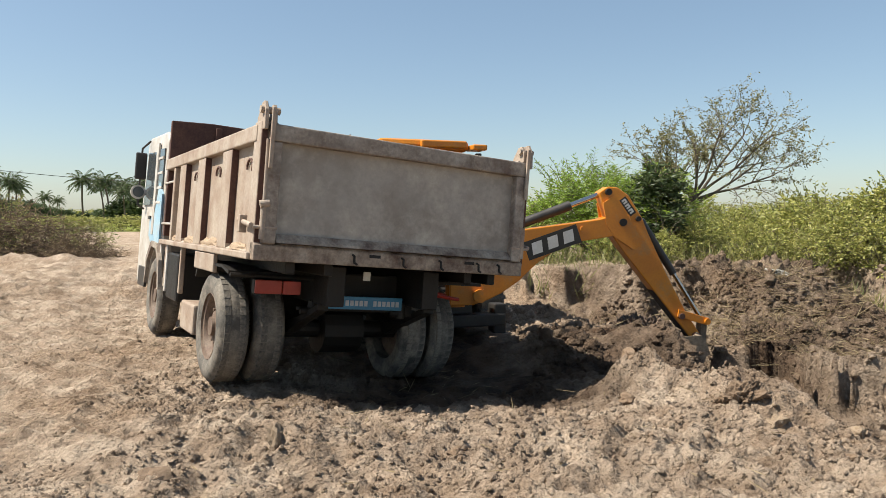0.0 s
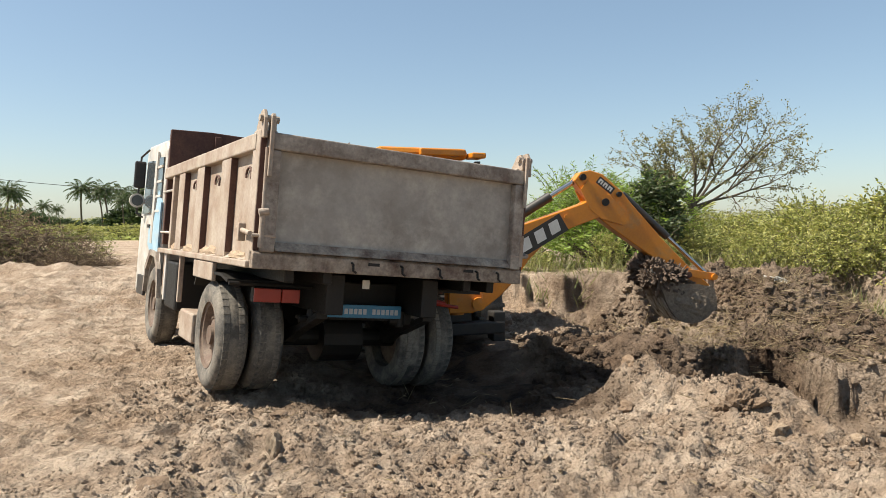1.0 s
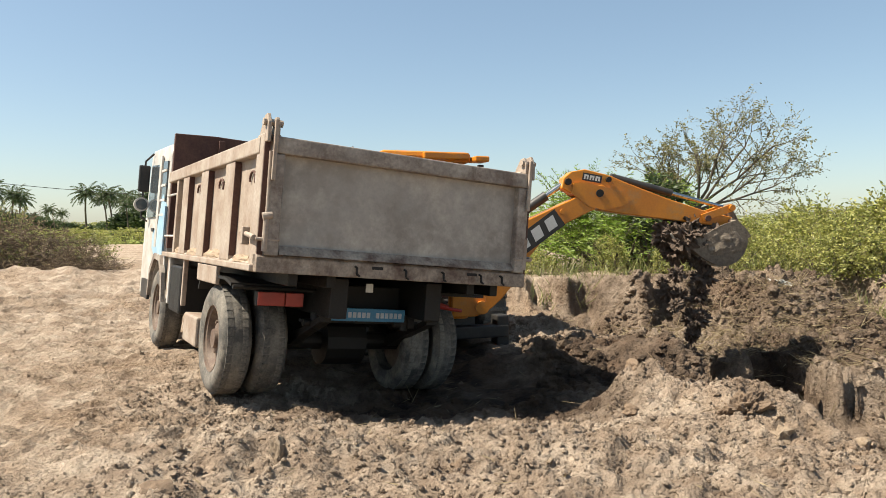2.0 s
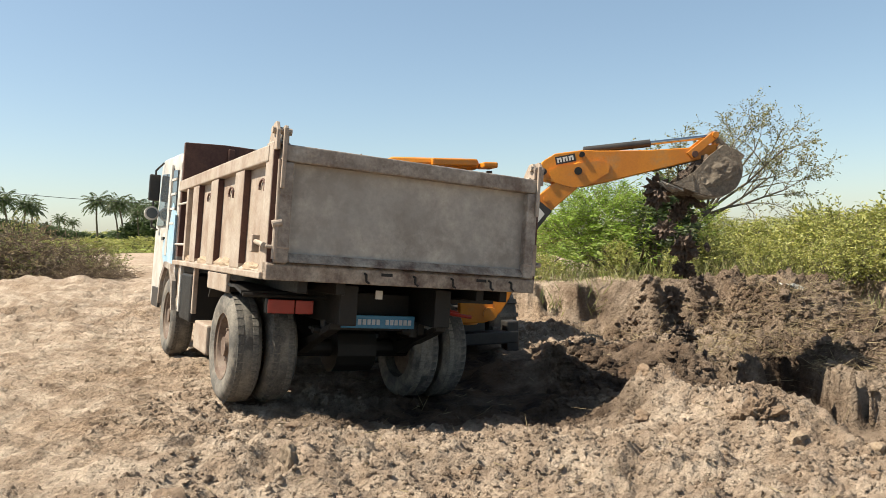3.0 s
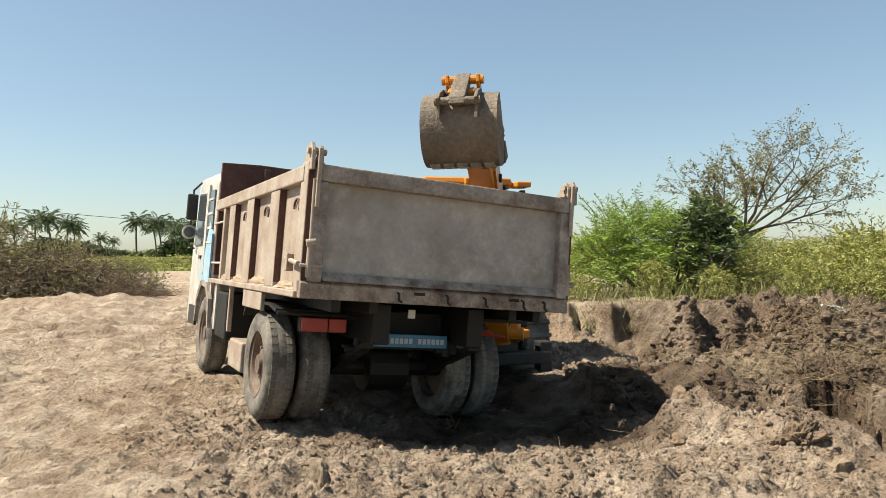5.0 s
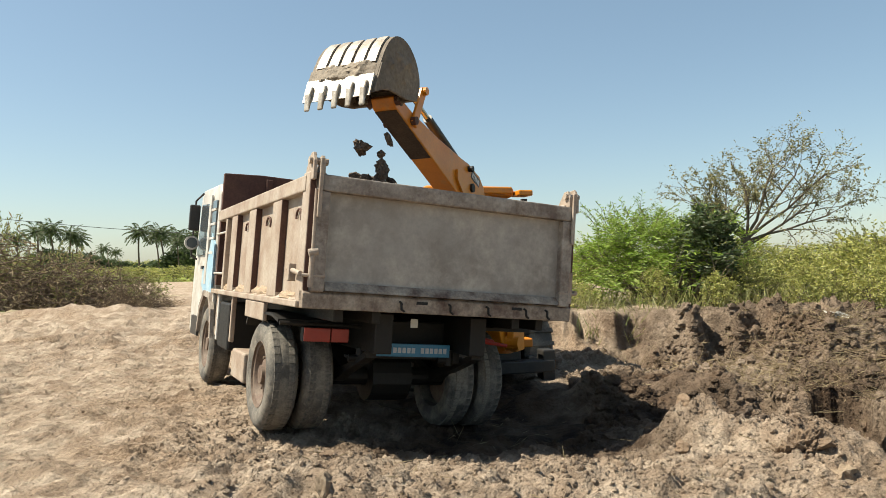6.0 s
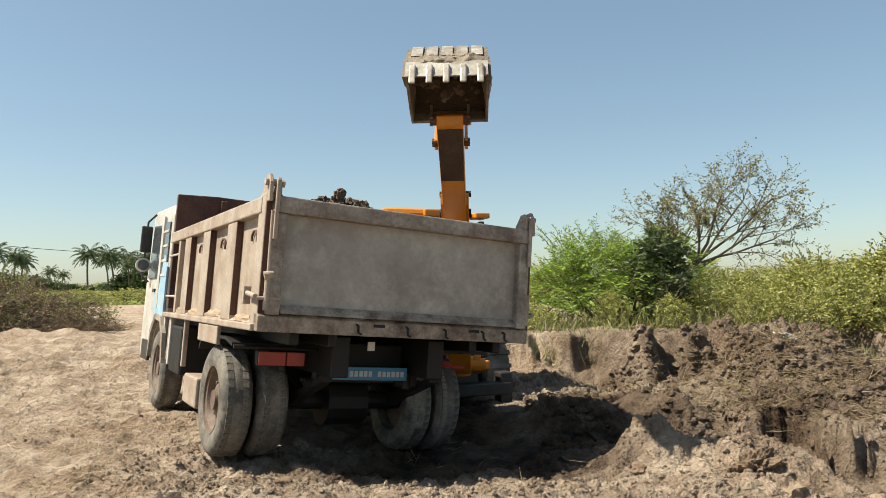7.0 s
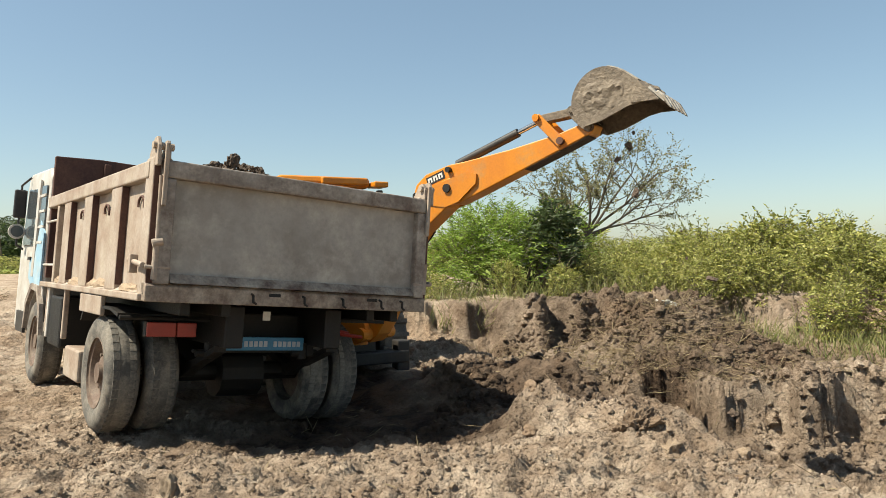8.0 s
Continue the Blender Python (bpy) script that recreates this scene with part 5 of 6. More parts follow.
def make_shrubs():
    kinds = [p.build("shrub", on_ground(x, y, 0), BARK, SHRUB_LEAF, "bushy yellow-green shrub growing on the uncut bank", "shrub", "shrubs on the bank")
             for p, (x, y) in zip(shrub_meshes(), ((7.6, 15.2), (9.2, 15.6), (11.0, 15.0)))]
    r = np.random.default_rng(5)
    spots = [(5.2, 16.4, 0.8), (6.9, 16.6, 0.95), (8.3, 17.0, 1.1), (9.8, 14.2, 1.05), (10.6, 16.8, 1.25), (12.2, 14.2, 1.25), (12.4, 17.0, 1.35), (13.8, 15.0, 1.35), (11.4, 12.6, 0.9), (14.8, 13.2, 1.15), (15.6, 16.5, 1.4),
             (17.0, 14.2, 1.2), (13.2, 11.6, 0.85), (16.2, 11.8, 0.9), (18.6, 12.6, 1.0), (4.4, 17.2, 0.9), (7.4, 18.8, 1.0), (9.2, 19.2, 1.2), (11.2, 19.6, 1.4), (13.5, 19.5, 1.4), (16.5, 19.5, 1.5), (8.8, 13.0, 0.7), (10.2, 12.3, 0.7), (7.3, 13.8, 0.65),
             (5.5, 15.2, 0.6), (14.5, 10.5, 0.6), (2.0, 16.8, 0.8), (19.5, 16.5, 1.5), (21.5, 14.0, 1.3), (3.2, 14.2, 0.5), (4.9, 14.4, 0.5), (1.6, 14.6, 0.5), (8.4, 11.7, 0.8), (9.5, 11.1, 0.75), (10.7, 10.7, 0.85), (9.1, 12.5, 0.9), (10.2, 11.9, 0.9), (11.8, 11.3, 0.95), (12.7, 10.3, 0.9), (9.6, 10.0, 0.55), (11.0, 9.5, 0.65), (7.7, 12.6, 0.7), (13.6, 9.4, 0.8), (12.0, 12.8, 0.95), (4.1, 13.4, 0.5), (5.7, 13.3, 0.55), (6.7, 13.0, 0.6), (8.0, 11.2, 0.6), (7.6, 13.4, 0.8)]
    for i, (x, y, s) in enumerate(spots):
        ob = copy_thing(kinds[i % 3], on_ground(x, y, 360 * r.random()))
        s = s if s < 1 else 0.9 + 0.22 * (s - 1)
        ob.scale = (s * (0.9 + 0.2 * r.random()),) * 2 + (s * (0.85 + 0.25 * r.random()),)
    for i, (x, y, s) in enumerate(((9.3, 15.6, 1.5), (10.1, 15.3, 1.62), (8.5, 16.4, 1.35), (11.0, 15.4, 1.4), (9.6, 16.6, 1.5))):
        ob = copy_thing(kinds[(i + 2) % 3], on_ground(x, y, 360 * r.random()))
        ob.scale = (s * 0.85, s * 0.85, s * 0.72)
    # weeds over the far field and the line of bushes on the skyline
    for i in range(150):
        d = 84 + 110 * r.random() ** 1.5
        a = radians(-64 + 104 * r.random()) if i % 2 else radians(-40 + 25 * r.random())
        x, y = d * math.sin(a), d * math.cos(a)
        ob = copy_thing(kinds[i % 3], on_ground(x, y, 360 * r.random()))
        s = 1.0 + 0.9 * r.random()
        ob.scale = (s * 2.2, s * 2.2, s * 0.75)
        tagged(ob, "low green scrub in the far field", "shrub", "scrub in the field")
    for i in range(70):
        d = 190 + 90 * r.random()
        a = radians(-66 + 110 * i / 70)
        ob = copy_thing(kinds[i % 3], on_ground(d * math.sin(a), d * math.cos(a), 360 * r.random()))
        s = 2.2 + 2.0 * r.random()
        ob.scale = (s * 2.2, s * 2.2, s * (0.8 + 0.5 * r.random()))
        tagged(ob, "distant dark green tree on the skyline", "tree", "trees on the skyline")


def make_palms():
    p = Plant(61)
    p.branch((0, 0, 0), (0.05, 0, 1), 8.0, 0.19, 0, steps=6, wander=0.03, lift=0.05, taper=0.75)
    top = p.tips[-1][1]
    for i in range(26):
        a = 2 * math.pi * i * 0.382
        el = 1.25 - 1.6 * (i / 26)
        d = np.array((math.cos(a) * math.cos(el), math.sin(a) * math.cos(el), math.sin(el)))
        q = top.copy()
        for k in range(7):
            q2 = q + d * 0.42
            p.limb(q, q2, 0.03, 0.02, 3)
            side = np.cross(d, (0, 0, 1))
            side /= np.linalg.norm(side) + 1e-9
            for s in (1, -1):
                for f in (0.2, 0.6, 0.95):
                    p.leaf(q + (q2 - q) * f, d * 0.6 + side * s + np.array((0, 0, -0.55)), 0.85 * (1 - 0.06 * k), 0.13)
            q = q2
            d = d + np.array((0, 0, -0.20))
            d /= np.linalg.norm(d)
    top_bush = Plant(63)
    top_bush.branch((0, 0, 0), (0, 0, 1), 1.5, 0.15, 0)
    for c in ((0, 0, 2.4), (1.6, 0.3, 1.8), (-1.5, 0.2, 1.9)):
        top_bush.cloud(c, (1.5, 1.2, 1.4), 230, 0.7, 5, 0.55, 0.25, 0.6, 0.7)
    bush = top_bush.build("dark_tree", on_ground(-71.5, 126), BARK, PALM_LEAF, "dark leafy tree under the far palms", "tree", "trees under the palms", "trunk", "crown")
    for k, (px, d, s) in enumerate(((25, 135, 1.1), (70, 140, 1.0), (95, 150, 0.9), (118, 160, 0.8), (210, 133, 0.9), (232, 128, 1.2), (250, 130, 1.3), (-20, 130, 1.3), (5, 142, 1.2), (50, 150, 1.2), (150, 200, 0.8), (175, 190, 0.9))):
        ob = copy_thing(bush, on_ground((px - 784) / 1300 * d, d, 77 * k))
        ob.scale = (s, s, s)
    first = p.build("palm_tree", on_ground(-62.8, 128), BARK, PALM_LEAF, "tall dark coconut palm on the far edge of the field", "palm tree", "palms at the field edge", "trunk", "crown")
    r = np.random.default_rng(3)
    for px, d, s in ((15, 132, 1.02), (-12, 126, 1.05), (28, 150, 1.0), (-45, 130, 1.1), (195, 128, 1.0), (213, 136, 0.95), (232, 132, 0.85), (185, 140, 0.95), (246, 150, 0.95), (-80, 140, 1.0), (80, 210, 0.9), (100, 230, 0.9), (222, 120, 0.7), (262, 128, 0.9)):
        x = (px - 784) / 1300 * d
        ob = copy_thing(first, on_ground(x, d, 360 * r.random()))
        ob.scale = (s, s, s * (0.95 + 0.1 * r.random()))


def make_wire():
    poles = [(-58.0, 66.0), (-46.0, 140.0)]
    for x, y in poles:
        t = empty("power_pole", on_ground(x, y), "grey concrete power pole in the field", "power pole")
        part("mast", rod(bmesh.new(), (0, 0, 0), (0, 0, 8.0), 0.14, 0.09), STEEL_GREY, t)
        part("crossarm", boxed((-0.8, -0.05, 7.5), (0.8, 0.05, 7.62)), STEEL_GREY, t)
    a, b = Vector((poles[0][0], poles[0][1], 7.85)), Vector((poles[1][0], poles[1][1], 7.85))
    pts = [a.lerp(b, k / 20) - Vector((0, 0, 0.6 * math.sin(math.pi * k / 20))) for k in range(21)]
    w = part("power_line", tube(bmesh.new(), pts, 0.035, 4), BLACK_PAINT, None)
    tagged(w, "thin dark overhead power line between two poles", "power line")


def make_brush():
    """Heap of cut dry branches with weeds growing over it."""
    for (x, y, s, seed) in ((-16.0, 27.5, 1.15, 71), (-18.9, 27.0, 1.55, 72), (-13.2, 26.6, 0.6, 73)):
        p = Plant(seed)
        for i in range(1000):
            a, rr = 2 * math.pi * p.r.random(), 1.9 * math.sqrt(p.r.random())
            h = 2.0 * (1 - (rr / 1.95) ** 1.6) * p.r.random()
            d = p.r.normal(0, 1, 3) * np.array((1, 1, 0.45))
            p.branch((rr * math.cos(a) * 1.3, rr * math.sin(a), h), d, 0.5 + 0.5 * p.r.random(), 0.014, 0, steps=3, wander=0.25, lift=-0.05)
            if i % 3 == 0:
                p.branch((rr * math.cos(a) * 1.3, rr * math.sin(a), h + 0.1), d + np.array((0, 0, 1.2)), 0.4, 0.007, 0, steps=2)
        p.leaves(0.5, 0.15, 0.04, (0,), 1.0, 0.0)
        t = p.build("brush_heap", on_ground(x, y), DRY_WOOD, STRAW, "heap of cut dry brown branches with some weeds", "brush heap", "brush heaps")
        t.scale = (s, s, s * 1.0)
    p = Plant(77)
    for i in range(60):
        a, rr = 2 * math.pi * p.r.random(), 3.5 * math.sqrt(p.r.random())
        p.branch((rr * math.cos(a), rr * math.sin(a), 0), (p.r.normal(0, 0.3), p.r.normal(0, 0.3), 1), 1.2 + 0.8 * p.r.random(), 0.012, 1, 0.5, 0.1, 0.15, 6, 0.5, 0.4, 4)
    p.leaves(4, 0.13, 0.05, (0,), 0.9, 0.1)
    p.leaves(2, 0.13, 0.05, (1,), 0.9, 0.1)
    clump = p.build("weed_clump", on_ground(-20.6, 29.5) @ Matrix.Diagonal((1.0, 1.2, 1.1, 1)), BARK, GRASS, "tall green weeds growing behind the brush heaps", "weeds")
    for x, y, turn, high in ((-17.2, 29.2, 70, 0.55), (-22.8, 27.5, 150, 1.5)):
        copy_thing(clump, on_ground(x, y, turn) @ Matrix.Diagonal((1.0, 1.0, high, 1)))


def scatter_blades(name, n, place, length, width, mat, label, category, lean=0.5, flat=False):
    """Many thin blades or stalks standing on the ground, as one piece of stuff."""
    p = Plant(sum(map(ord, name)))
    for _ in range(n):
        x, y = place(p.r)
        z = ground_z(x, y) if flat is None else 0
        p.tips.append((x, y, z))
    pts = np.array([(a, b) for a, b, _ in p.tips])
    zs = height(pts[:, 0], pts[:, 1])
    for (x, y), z in zip(pts, zs):
        d = p.r.normal(0, lean, 3)
        d[2] = abs(d[2]) * 0.3 if flat else 1.0
        p.leaf((x, y, z - 0.01 + (0.02 if flat else 0)), d, length * (0.5 + p.r.random()), width)
    ob = raw(name, p.lv, p.lf, mat)
    return tagged(ob, label, category, kind="stuff")


make_acacia()
make_bush_shade()
make_tree()
make_shrubs()
make_palms()
make_wire()
make_brush()
scatter_blades("bank_grass", 5200, lambda r: (1.5 + 15 * r.random(), 13.0 + 4.5 * r.random() ** 1.4), 0.36, 0.014, GRASS, "rough grass and weeds along the uncut bank", "grass")
scatter_blades("edge_grass", 4200, lambda r: (lambda u: (6.6 + 8.0 * u, 8.9 - 0.6 * u + 3.0 * r.random()))(r.random()), 0.30, 0.012, GRASS, "dry green grass on the ground beside the pit", "grass")
scatter_blades("heap_roots", 3600, lambda r: (4.9 + 1.3 * r.normal(), 11.2 + 0.7 * r.normal()), 0.26, 0.010, STRAW, "dry roots and stalks lying on the spoil heap", "roots", 0.9, True)
scatter_blades("pit_roots", 1500, lambda r: (lambda u, w: (2.6 + 4.6 * u, 10.35 - 2.1 * u + 1.2 * w - 0.12))(r.random(), r.random() ** 1.5), 0.24, 0.009, STRAW, "dry roots hanging in the cut edge of the pit", "roots", 0.8, True)
scatter_blades("loose_straw", 260, lambda r: (-1.5 + 5.5 * r.random(), 3.8 + 4.5 * r.random()), 0.16, 0.008, STRAW, "scattered bits of dry straw on the soil", "straw", 0.9, True)


# ---- loose soil ----
CLOD = material("clay_clod", (0.221, 0.152, 0.098), 0.95, 0, (0.123, 0.082, 0.054), 0.7, 4, 30, 0.6, 0.25, 0.18)
DARK_CLOD = material("freshly_dug_dark_soil", (0.082, 0.057, 0.041), 0.95, 0, (0.139, 0.098, 0.070), 0.6, 6, 40, 0.6, 0.25, 0.2)
PALE_CLOD = material("dry_pale_clod", (0.271, 0.205, 0.139), 0.95, 0, (0.197, 0.143, 0.098), 0.6, 5, 30, 0.5, 0.2, 0.15)


def clod_mesh(seed, mat, detail=3):
    """An angular lump of clay, about 1 m across, to be scaled."""
    r = np.random.default_rng(seed)
    bm = bmesh.new()
    bmesh.ops.create_icosphere(bm, subdivisions=detail, radius=0.5)
    stretch = Vector((0.8 + 0.5 * r.random(), 0.8 + 0.5 * r.random(), 0.6 + 0.35 * r.random()))
    planes = [(Vector(r.normal(0, 1, 3)).normalized(), 0.26 + 0.14 * r.random()) for _ in range(6)]
    for v in bm.verts:
        for nrm, d in planes:
            over = v.co.dot(nrm) - d
            if over > 0:
                v.co -= nrm * over * 0.85
        v.co *= 1 + 0.42 * noise.noise(v.co * 3.1 + Vector((seed, 0, 0))) + 0.26 * noise.noise(v.co * 8 + Vector((0, seed, 0)))
        v.co = Vector((v.co.x * stretch.x, v.co.y * stretch.y, v.co.z * stretch.z))
    me = bpy.data.meshes.new("soil_clod")
    bm.to_mesh(me)
    bm.free()
    me.materials.append(mat)
    return me


PALE_MESHES = [clod_mesh(100 + k, CLOD if k % 2 else PALE_CLOD) for k in range(8)]
DARK_MESHES = [clod_mesh(200 + k, DARK_CLOD) for k in range(6)]


def clump_mesh(seed, mat, ragged=0.75, detail=4):
    """A ragged lump of crumbly soil, about 1 m across, to be scaled."""
    bm = bmesh.new()
    bmesh.ops.create_icosphere(bm, subdivisions=detail, radius=0.4)
    off = Vector((seed, 0.3 * seed, 0))
    for v in bm.verts:
        d = v.co.normalized()
        v.co = d * 0.4 * max(0.15, 1 + ragged * noise.noise(d * 2.3 + off) + ragged * 0.7 * noise.noise(d * 5.5 + off) + ragged * 0.4 * noise.noise(d * 12 + off))
    me = bpy.data.meshes.new("soil_clump")
    bm.to_mesh(me)
    bm.free()
    me.materials.append(mat)
    return me


CLUMP_MESHES = [clump_mesh(500 + k, DARK_CLOD, 1.1) for k in range(5)]
BIG_CLOD = clump_mesh(71, CLOD, 0.45, 5)


def make_clods():
    r = np.random.default_rng(17)
    fixed = [(2.25, 5.52, 0.46), (2.4, 5.2, 0.22), (1.62, 6.3, 0.2), (-1.05, 4.6, 0.16), (-1.2, 5.35, 0.13), (0.9, 5.35, 0.11), (-1.6, 4.05, 0.22), (-1.3, 3.95, 0.16), (0.1, 4.6, 0.12), (3.0, 5.25, 0.18), (2.2, 6.25, 0.2)]
    spots = list(fixed)
    while len(spots) < 70:
        x, y = -2.6 + 7.2 * r.random(), 3.5 + 5.2 * r.random()
        if x < -1.2 and y > 5.3 or (-0.9 < x < 1.2 and 5.7 < y < 8.5 and r.random() < 0.85):
            continue
        spots.append((x, y, 0.05 + 0.11 * r.random() ** 2.2))
    xy = np.array(spots)
    zs = height(xy[:, 0], xy[:, 1])
    for k, ((x, y, s), z) in enumerate(zip(spots, zs)):
        ob = new("soil_clod", PALE_MESHES[(k + 1) % 8] if k else BIG_CLOD)
        ob.matrix_basis = pose(x, y, z - s * 0.14, 25 * r.normal(), 25 * r.normal(), 360 * r.random())
        ob.scale = (s, s, s * 0.85)
        tagged(ob, "lump of dry brown clay lying on the churned ground", "soil clod", "clods on the ground")


def make_crumbs():
    """Small crumbs of soil over the churned ground, as one piece of stuff."""
    r = np.random.default_rng(29)
    n = 32000
    t = (1 + 5 ** 0.5) / 2
    ico = np.array([(-1, t, 0), (1, t, 0), (-1, -t, 0), (1, -t, 0), (0, -1, t), (0, 1, t), (0, -1, -t), (0, 1, -t), (t, 0, -1), (t, 0, 1), (-t, 0, -1), (-t, 0, 1)]) / 1.9
    faces = np.array([(0, 11, 5), (0, 5, 1), (0, 1, 7), (0, 7, 10), (0, 10, 11), (1, 5, 9), (5, 11, 4), (11, 10, 2), (10, 7, 6), (7, 1, 8), (3, 9, 4), (3, 4, 2), (3, 2, 6), (3, 6, 8), (3, 8, 9), (4, 9, 5), (2, 4, 11), (6, 2, 10), (8, 6, 7), (9, 8, 1)])
    u = r.random(n)
    near = u < 0.55
    x = np.where(near, -2.8 + 7.5 * r.random(n), 1.0 + 6.5 * r.random(n))
    y = np.where(near, 3.0 + 4.2 * r.random(n), 7.0 + 5.5 * r.random(n))
    x, y = np.concatenate([x, -9.0 + 7.2 * r.random(2600)]), np.concatenate([y, 4.2 + 12 * r.random(2600)])
    n = len(x)
    keep = (fbm(x, y, 0.9, 3, 51) + 0.6 * r.random(n) > np.where(y < 6.5, 0.3, -0.1))
    x, y = x[keep], y[keep]
    n = len(x)
    z = height(x, y)
    s = 0.008 + 0.034 * r.random(n) ** 3
    s = s * np.where(x < -2, 0.55, np.where(y > 7, 1.9, 0.6))
    v = ico[None] * (0.7 + 0.6 * r.random((n, 12, 1))) * s[:, None, None] * (0.7 + 0.6 * r.random((n, 1, 3)))
    v = v + np.stack([x, y, z + s * 0.15], -1)[:, None]
    f = faces[None] + (np.arange(n) * 12)[:, None, None]
    ob = raw("soil_crumbs", v.reshape(-1, 3).tolist(), f.reshape(-1, 3).tolist(), SOIL)
    dug = ob.data.attributes.new("dug", "FLOAT", "POINT")
    dug.data.foreach_set("value", np.repeat(dug_and_shade(x, y), 12).astype(np.float32))
    tagged(ob, "small crumbs of broken brown clay over the ground", "soil", kind="stuff")


def make_load():
    """Soil already tipped into the truck body."""
    nx, ny = 46, 74
    gx, gy = np.meshgrid(np.linspace(0.11, W - 0.11, nx), np.linspace(0.085, LENGTH - 0.08, ny))
    edge = np.minimum(np.minimum(gx - 0.1, W - 0.1 - gx), np.minimum(gy - 0.08, LENGTH - 0.08 - gy))
    z = 0.74 + 0.16 * smoothstep(0.0, 0.6, edge) + 0.07 * fbm(gx, gy, 1.4, 4, 61) + 0.05 * np.maximum(fbm(gx, gy, 4.5, 3, 62), 0)
    v = np.stack([gx, gy, z], -1).reshape(-1, 3)
    i = np.arange(nx * ny).reshape(ny, nx)
    f = np.stack([i[:-1, :-1], i[:-1, 1:], i[1:, 1:], i[1:, :-1]], -1).reshape(-1, 4)
    ob = raw("soil_load", v.tolist(), f.tolist(), DARK_CLOD, None, True)
    ob.matrix_basis = TRUCK
    tagged(ob, "load of brown soil lying in the truck body", "soil")
    r = np.random.default_rng(33)
    for k in range(22):
        x, y = 0.75 + 1.0 * r.random(), 0.12 + 0.35 * r.random()
        ob = new("soil_clod", PALE_MESHES[k % 8])
        s = 0.03 + 0.05 * r.random()
        if k > 8:
            x, y = 0.25 + 2.0 * r.random(), 0.055
            s = 0.014 + 0.018 * r.random()
        ob.matrix_basis = TRUCK @ pose(x, y, (0.86 if k <= 8 else TOP) + s * 0.15, 90 * r.random(), 0, 360 * r.random())
        ob.scale = (s, s, s)
        tagged(ob, "lump of dry clay on the truck body", "soil clod", "clods on the truck")


def make_rag():
    """A crumpled pale scrap on the crest of the heap."""
    rag = clod_mesh(333, DECAL_WHITE, 4)
    rag.name = "plastic_scrap"
    for v in rag.vertices:
        v.co *= 1 + 0.7 * noise.noise(v.co * 9)
        v.co.z *= 0.7
    ob = new("plastic_scrap", rag)
    ob.matrix_basis = pose(5.4, 11.8, ground_z(5.4, 11.8) + 0.04, 0, 12, 30)
    ob.scale = (0.34, 0.22, 0.2)
    tagged(ob, "crumpled white plastic scrap on the crest of the spoil heap", "plastic scrap")


make_rag()
make_clods()
make_crumbs()
make_load()


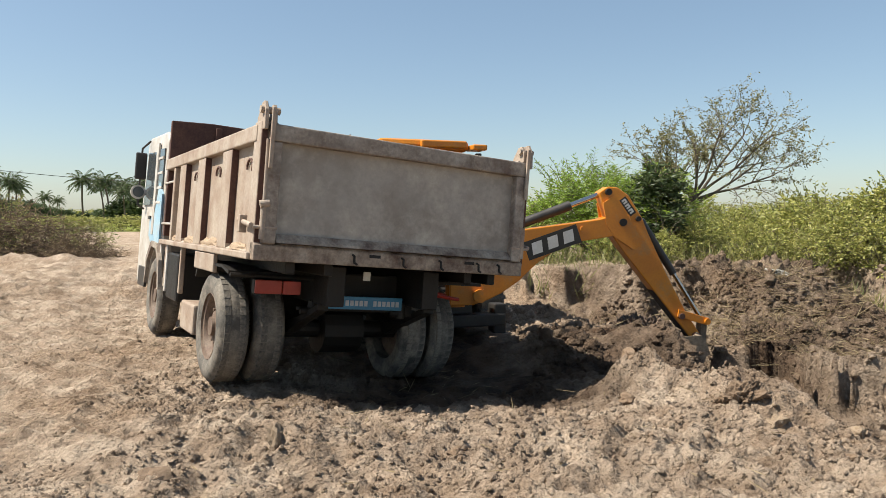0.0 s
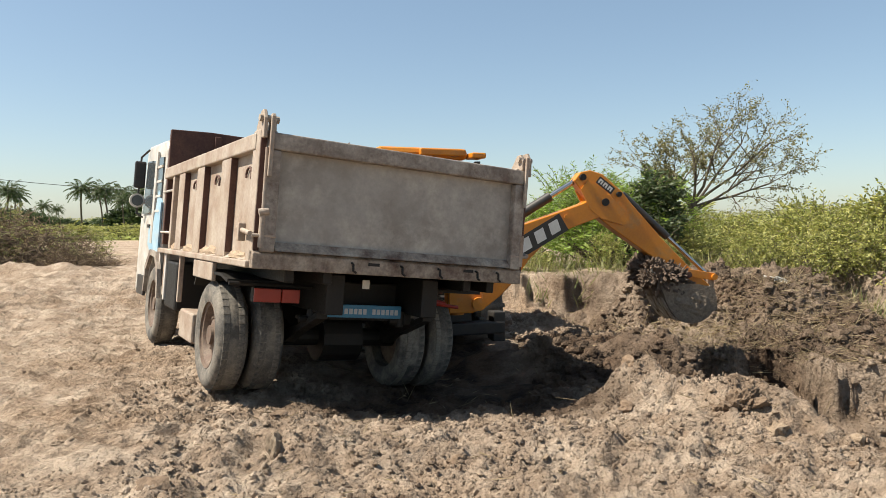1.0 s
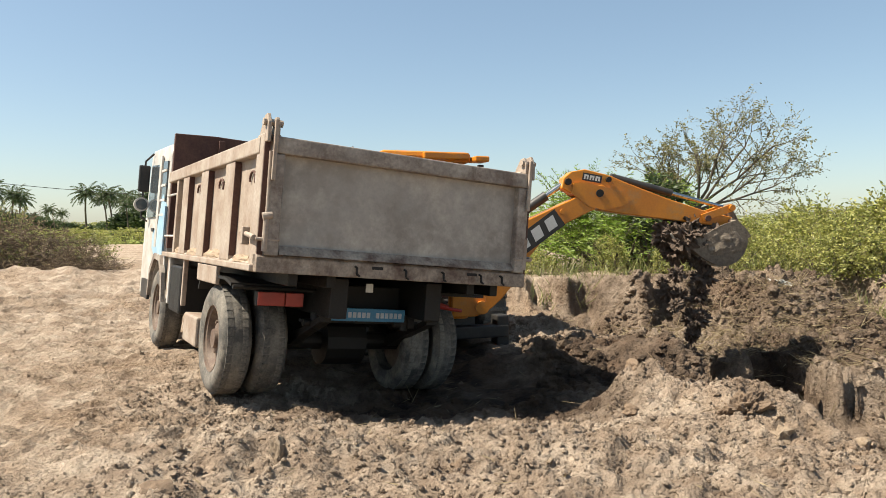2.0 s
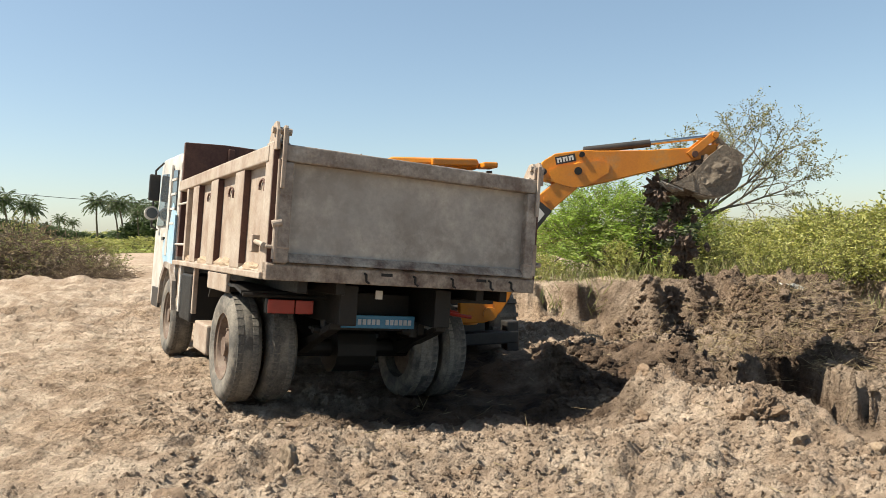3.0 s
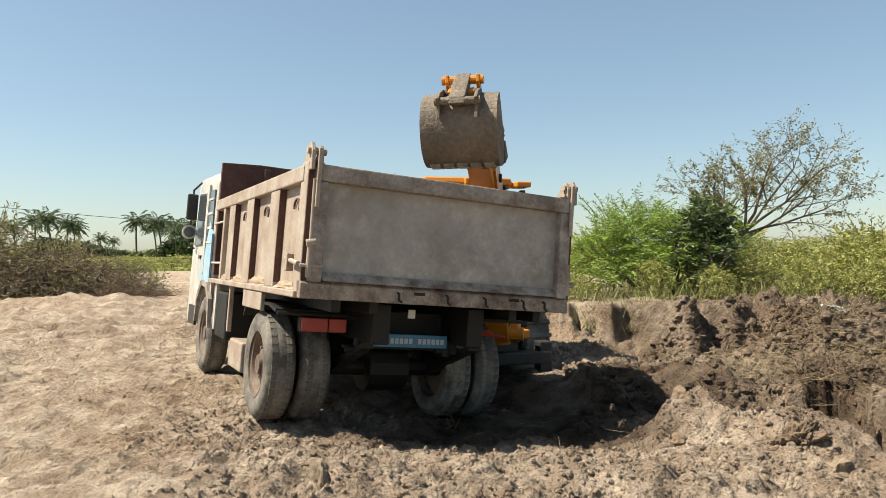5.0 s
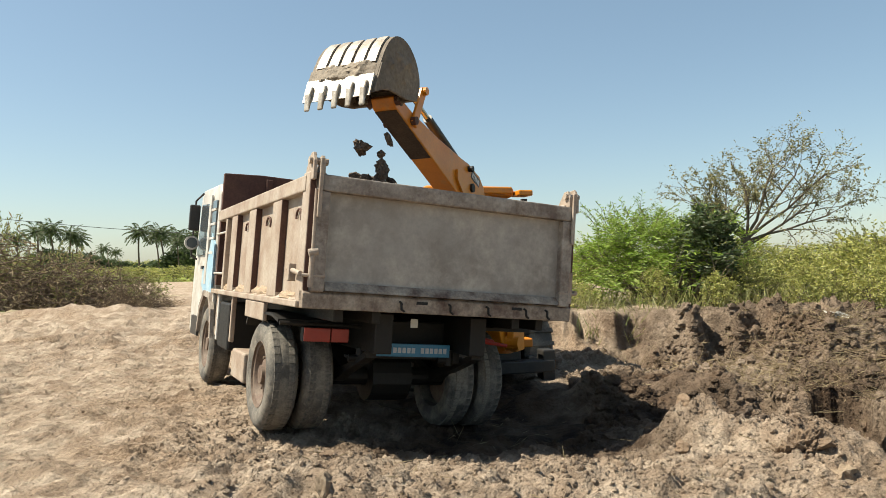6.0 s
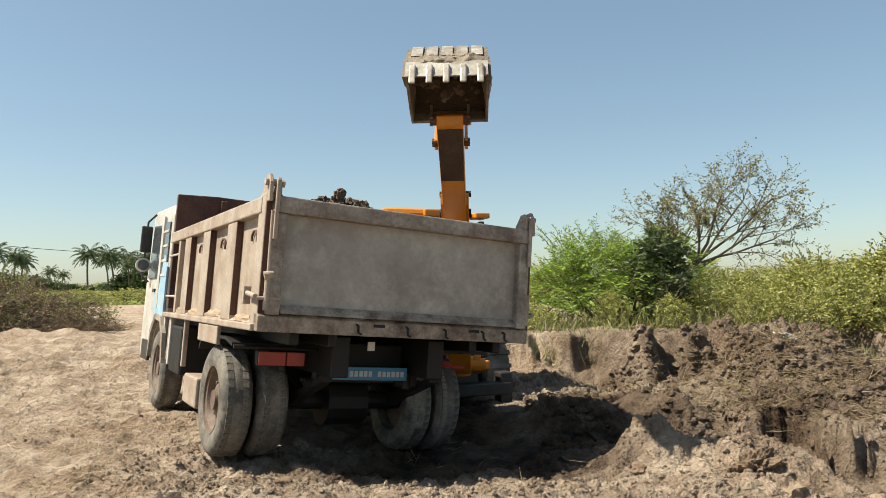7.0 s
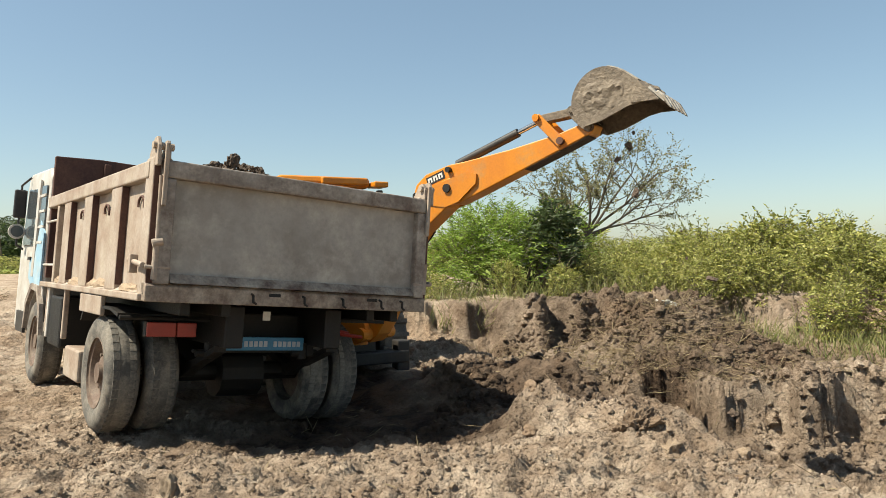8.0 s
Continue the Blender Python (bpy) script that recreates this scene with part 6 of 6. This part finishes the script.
def falling_clods():
    """Lumps that ride in the bucket and drop out of it: release time, place in the bucket, size, landing height."""
    r = np.random.default_rng(91)
    made = []
    for k in range(300):
        ob = new("soil_clod", DARK_MESHES[k % 6]) if k < 225 else new("soil_clump", CLUMP_MESHES[k % 5])
        if k < 90:  # crumbs lost while the arm lifts and swings
            t0, size = 2.2 + 2.15 * (k / 90), 0.04 + 0.10 * r.random() ** 1.6
            local = Vector((0.3 + 0.3 * r.random(), (r.random() - 0.5) * 0.5, 0.06 + 0.12 * r.random()))
            if t0 > 3.3:
                local = Vector((0.12 + 0.34 * r.random(), (r.random() - 0.5) * 0.45, 0.40 + 0.05 * r.random()))
            floor = None
        elif k < 145:  # the bucketful that drops into the truck
            t0, size = 5.60 + 0.72 * ((k - 90) / 55), 0.015 + 0.13 * r.random() ** 3
            local = Vector((0.12 + 0.33 * r.random(), (r.random() - 0.5) * 0.5, 0.10 + 0.2 * r.random()))
            floor = "truck"
            if 94 <= k < 118:  # coarse lumps heaped in the mouth
                t0, size, local = 5.52 + 0.25 * r.random(), 0.09 + 0.09 * r.random(), Vector((0.12 + 0.52 * r.random(), (r.random() - 0.5) * 0.42, 0.0 + 0.16 * r.random()))
            if k in (92, 93):  # the two largest lumps
                t0, size, local = 6.07 + 0.03 * (k - 92), 0.17 - 0.07 * (k - 92), Vector((0.3, 0.20 - 0.05 * (k - 92), 0.2))
        elif k >= 225:  # soil that spills over the teeth as the bucket comes up
            u = (k - 225) / 75
            t0, size = 1.22 + 1.75 * u ** 1.5, 0.15 + 0.17 * r.random()
            local = Vector((0.42 + 0.48 * r.random(), (r.random() - 0.5) * 0.62, -0.10 + 0.22 * r.random()))
            floor = None
        elif k >= 165:  # fine crumbs that trail after the bucketful
            t0, size = 5.95 + 0.55 * ((k - 165) / 60), 0.010 + 0.028 * r.random() ** 2
            local = Vector((0.15 + 0.4 * r.random(), (r.random() - 0.5) * 0.5, 0.05 + 0.2 * r.random()))
            floor = "truck"
        else:  # the last lumps, shaken off as the arm swings back
            t0, size = 6.9 + 0.9 * ((k - 145) / 20), 0.025 + 0.085 * r.random() ** 3
            local = Vector((0.2 + 0.3 * r.random(), (r.random() - 0.5) * 0.5, 0.08 + 0.14 * r.random()))
            floor = None
        ob.scale = (size, size * (0.7 + 0.5 * r.random()), size * (0.7 + 0.4 * r.random()))
        if k < 225:
            tagged(ob, "dark lump of fresh soil falling from the bucket", "soil clod", "falling soil")
        else:
            tagged(ob, "loose clump of dark crumbs spilling over the bucket teeth", "soil clump", "spilling soil")
        made.append((ob, t0, local, floor, Euler(r.normal(0, 1, 3)).to_matrix().to_4x4(), size))
    return made


FALLING = falling_clods()


def clod_rows(t0, local, floor, turn, size):
    rows = []
    at = lambda t: arm_poses(t)[3] @ local
    start = at(t0)
    speed = (at(t0) - at(t0 - 0.1)) / 0.1 * (0.95 if t0 > 6.8 else 0.35)
    landed = False
    for k in range(81):
        t = k / 10
        if t <= t0:
            m = Matrix.Translation(at(t)) @ arm_poses(t)[3].to_3x3().to_4x4() @ turn
        elif not landed:
            d = t - t0
            p = start + speed * d + Vector((0, 0, -4.905 * d * d))
            if floor == "truck":
                q = TRUCK.inverted() @ p
                q.x, q.y = min(max(q.x, 0.25), W - 0.25), min(max(q.y, 0.3), LENGTH - 0.3)
                low = (TRUCK @ Vector((q.x, q.y, 0.92 + 0.24 * math.exp(-((q.x - 0.8) / 0.4) ** 2 - ((q.y - 0.4) / 0.35) ** 2)))).z
                p = TRUCK @ q
            else:
                low = ground_z(p.x, p.y)
            low += size * 0.2 - (0.16 if size > 0.14 else 0.0)
            if p.z <= low:
                p.z, landed = low, True
            m = Matrix.Translation(p) @ Euler((d * 3, d * 2, 0)).to_matrix().to_4x4() @ arm_poses(t0)[3].to_3x3().to_4x4() @ turn
        else:
            break
        rows.append((t, m))
    if rows[-1][0] < 8.0:
        rows.append((8.0, rows[-1][1]))
    return rows


def motions():
    inv = TRACTOR.inverted()
    times = [k / 10 for k in range(81)]
    poses = {t: pins(t) for t in times}
    for key, ob in moving_parts.items():
        walk(ob, [(t, inv @ poses[t][key]) for t in times])
    for ob, t0, local, floor, turn, size in FALLING:
        walk(ob, clod_rows(t0, local, floor, turn, size))


motions()
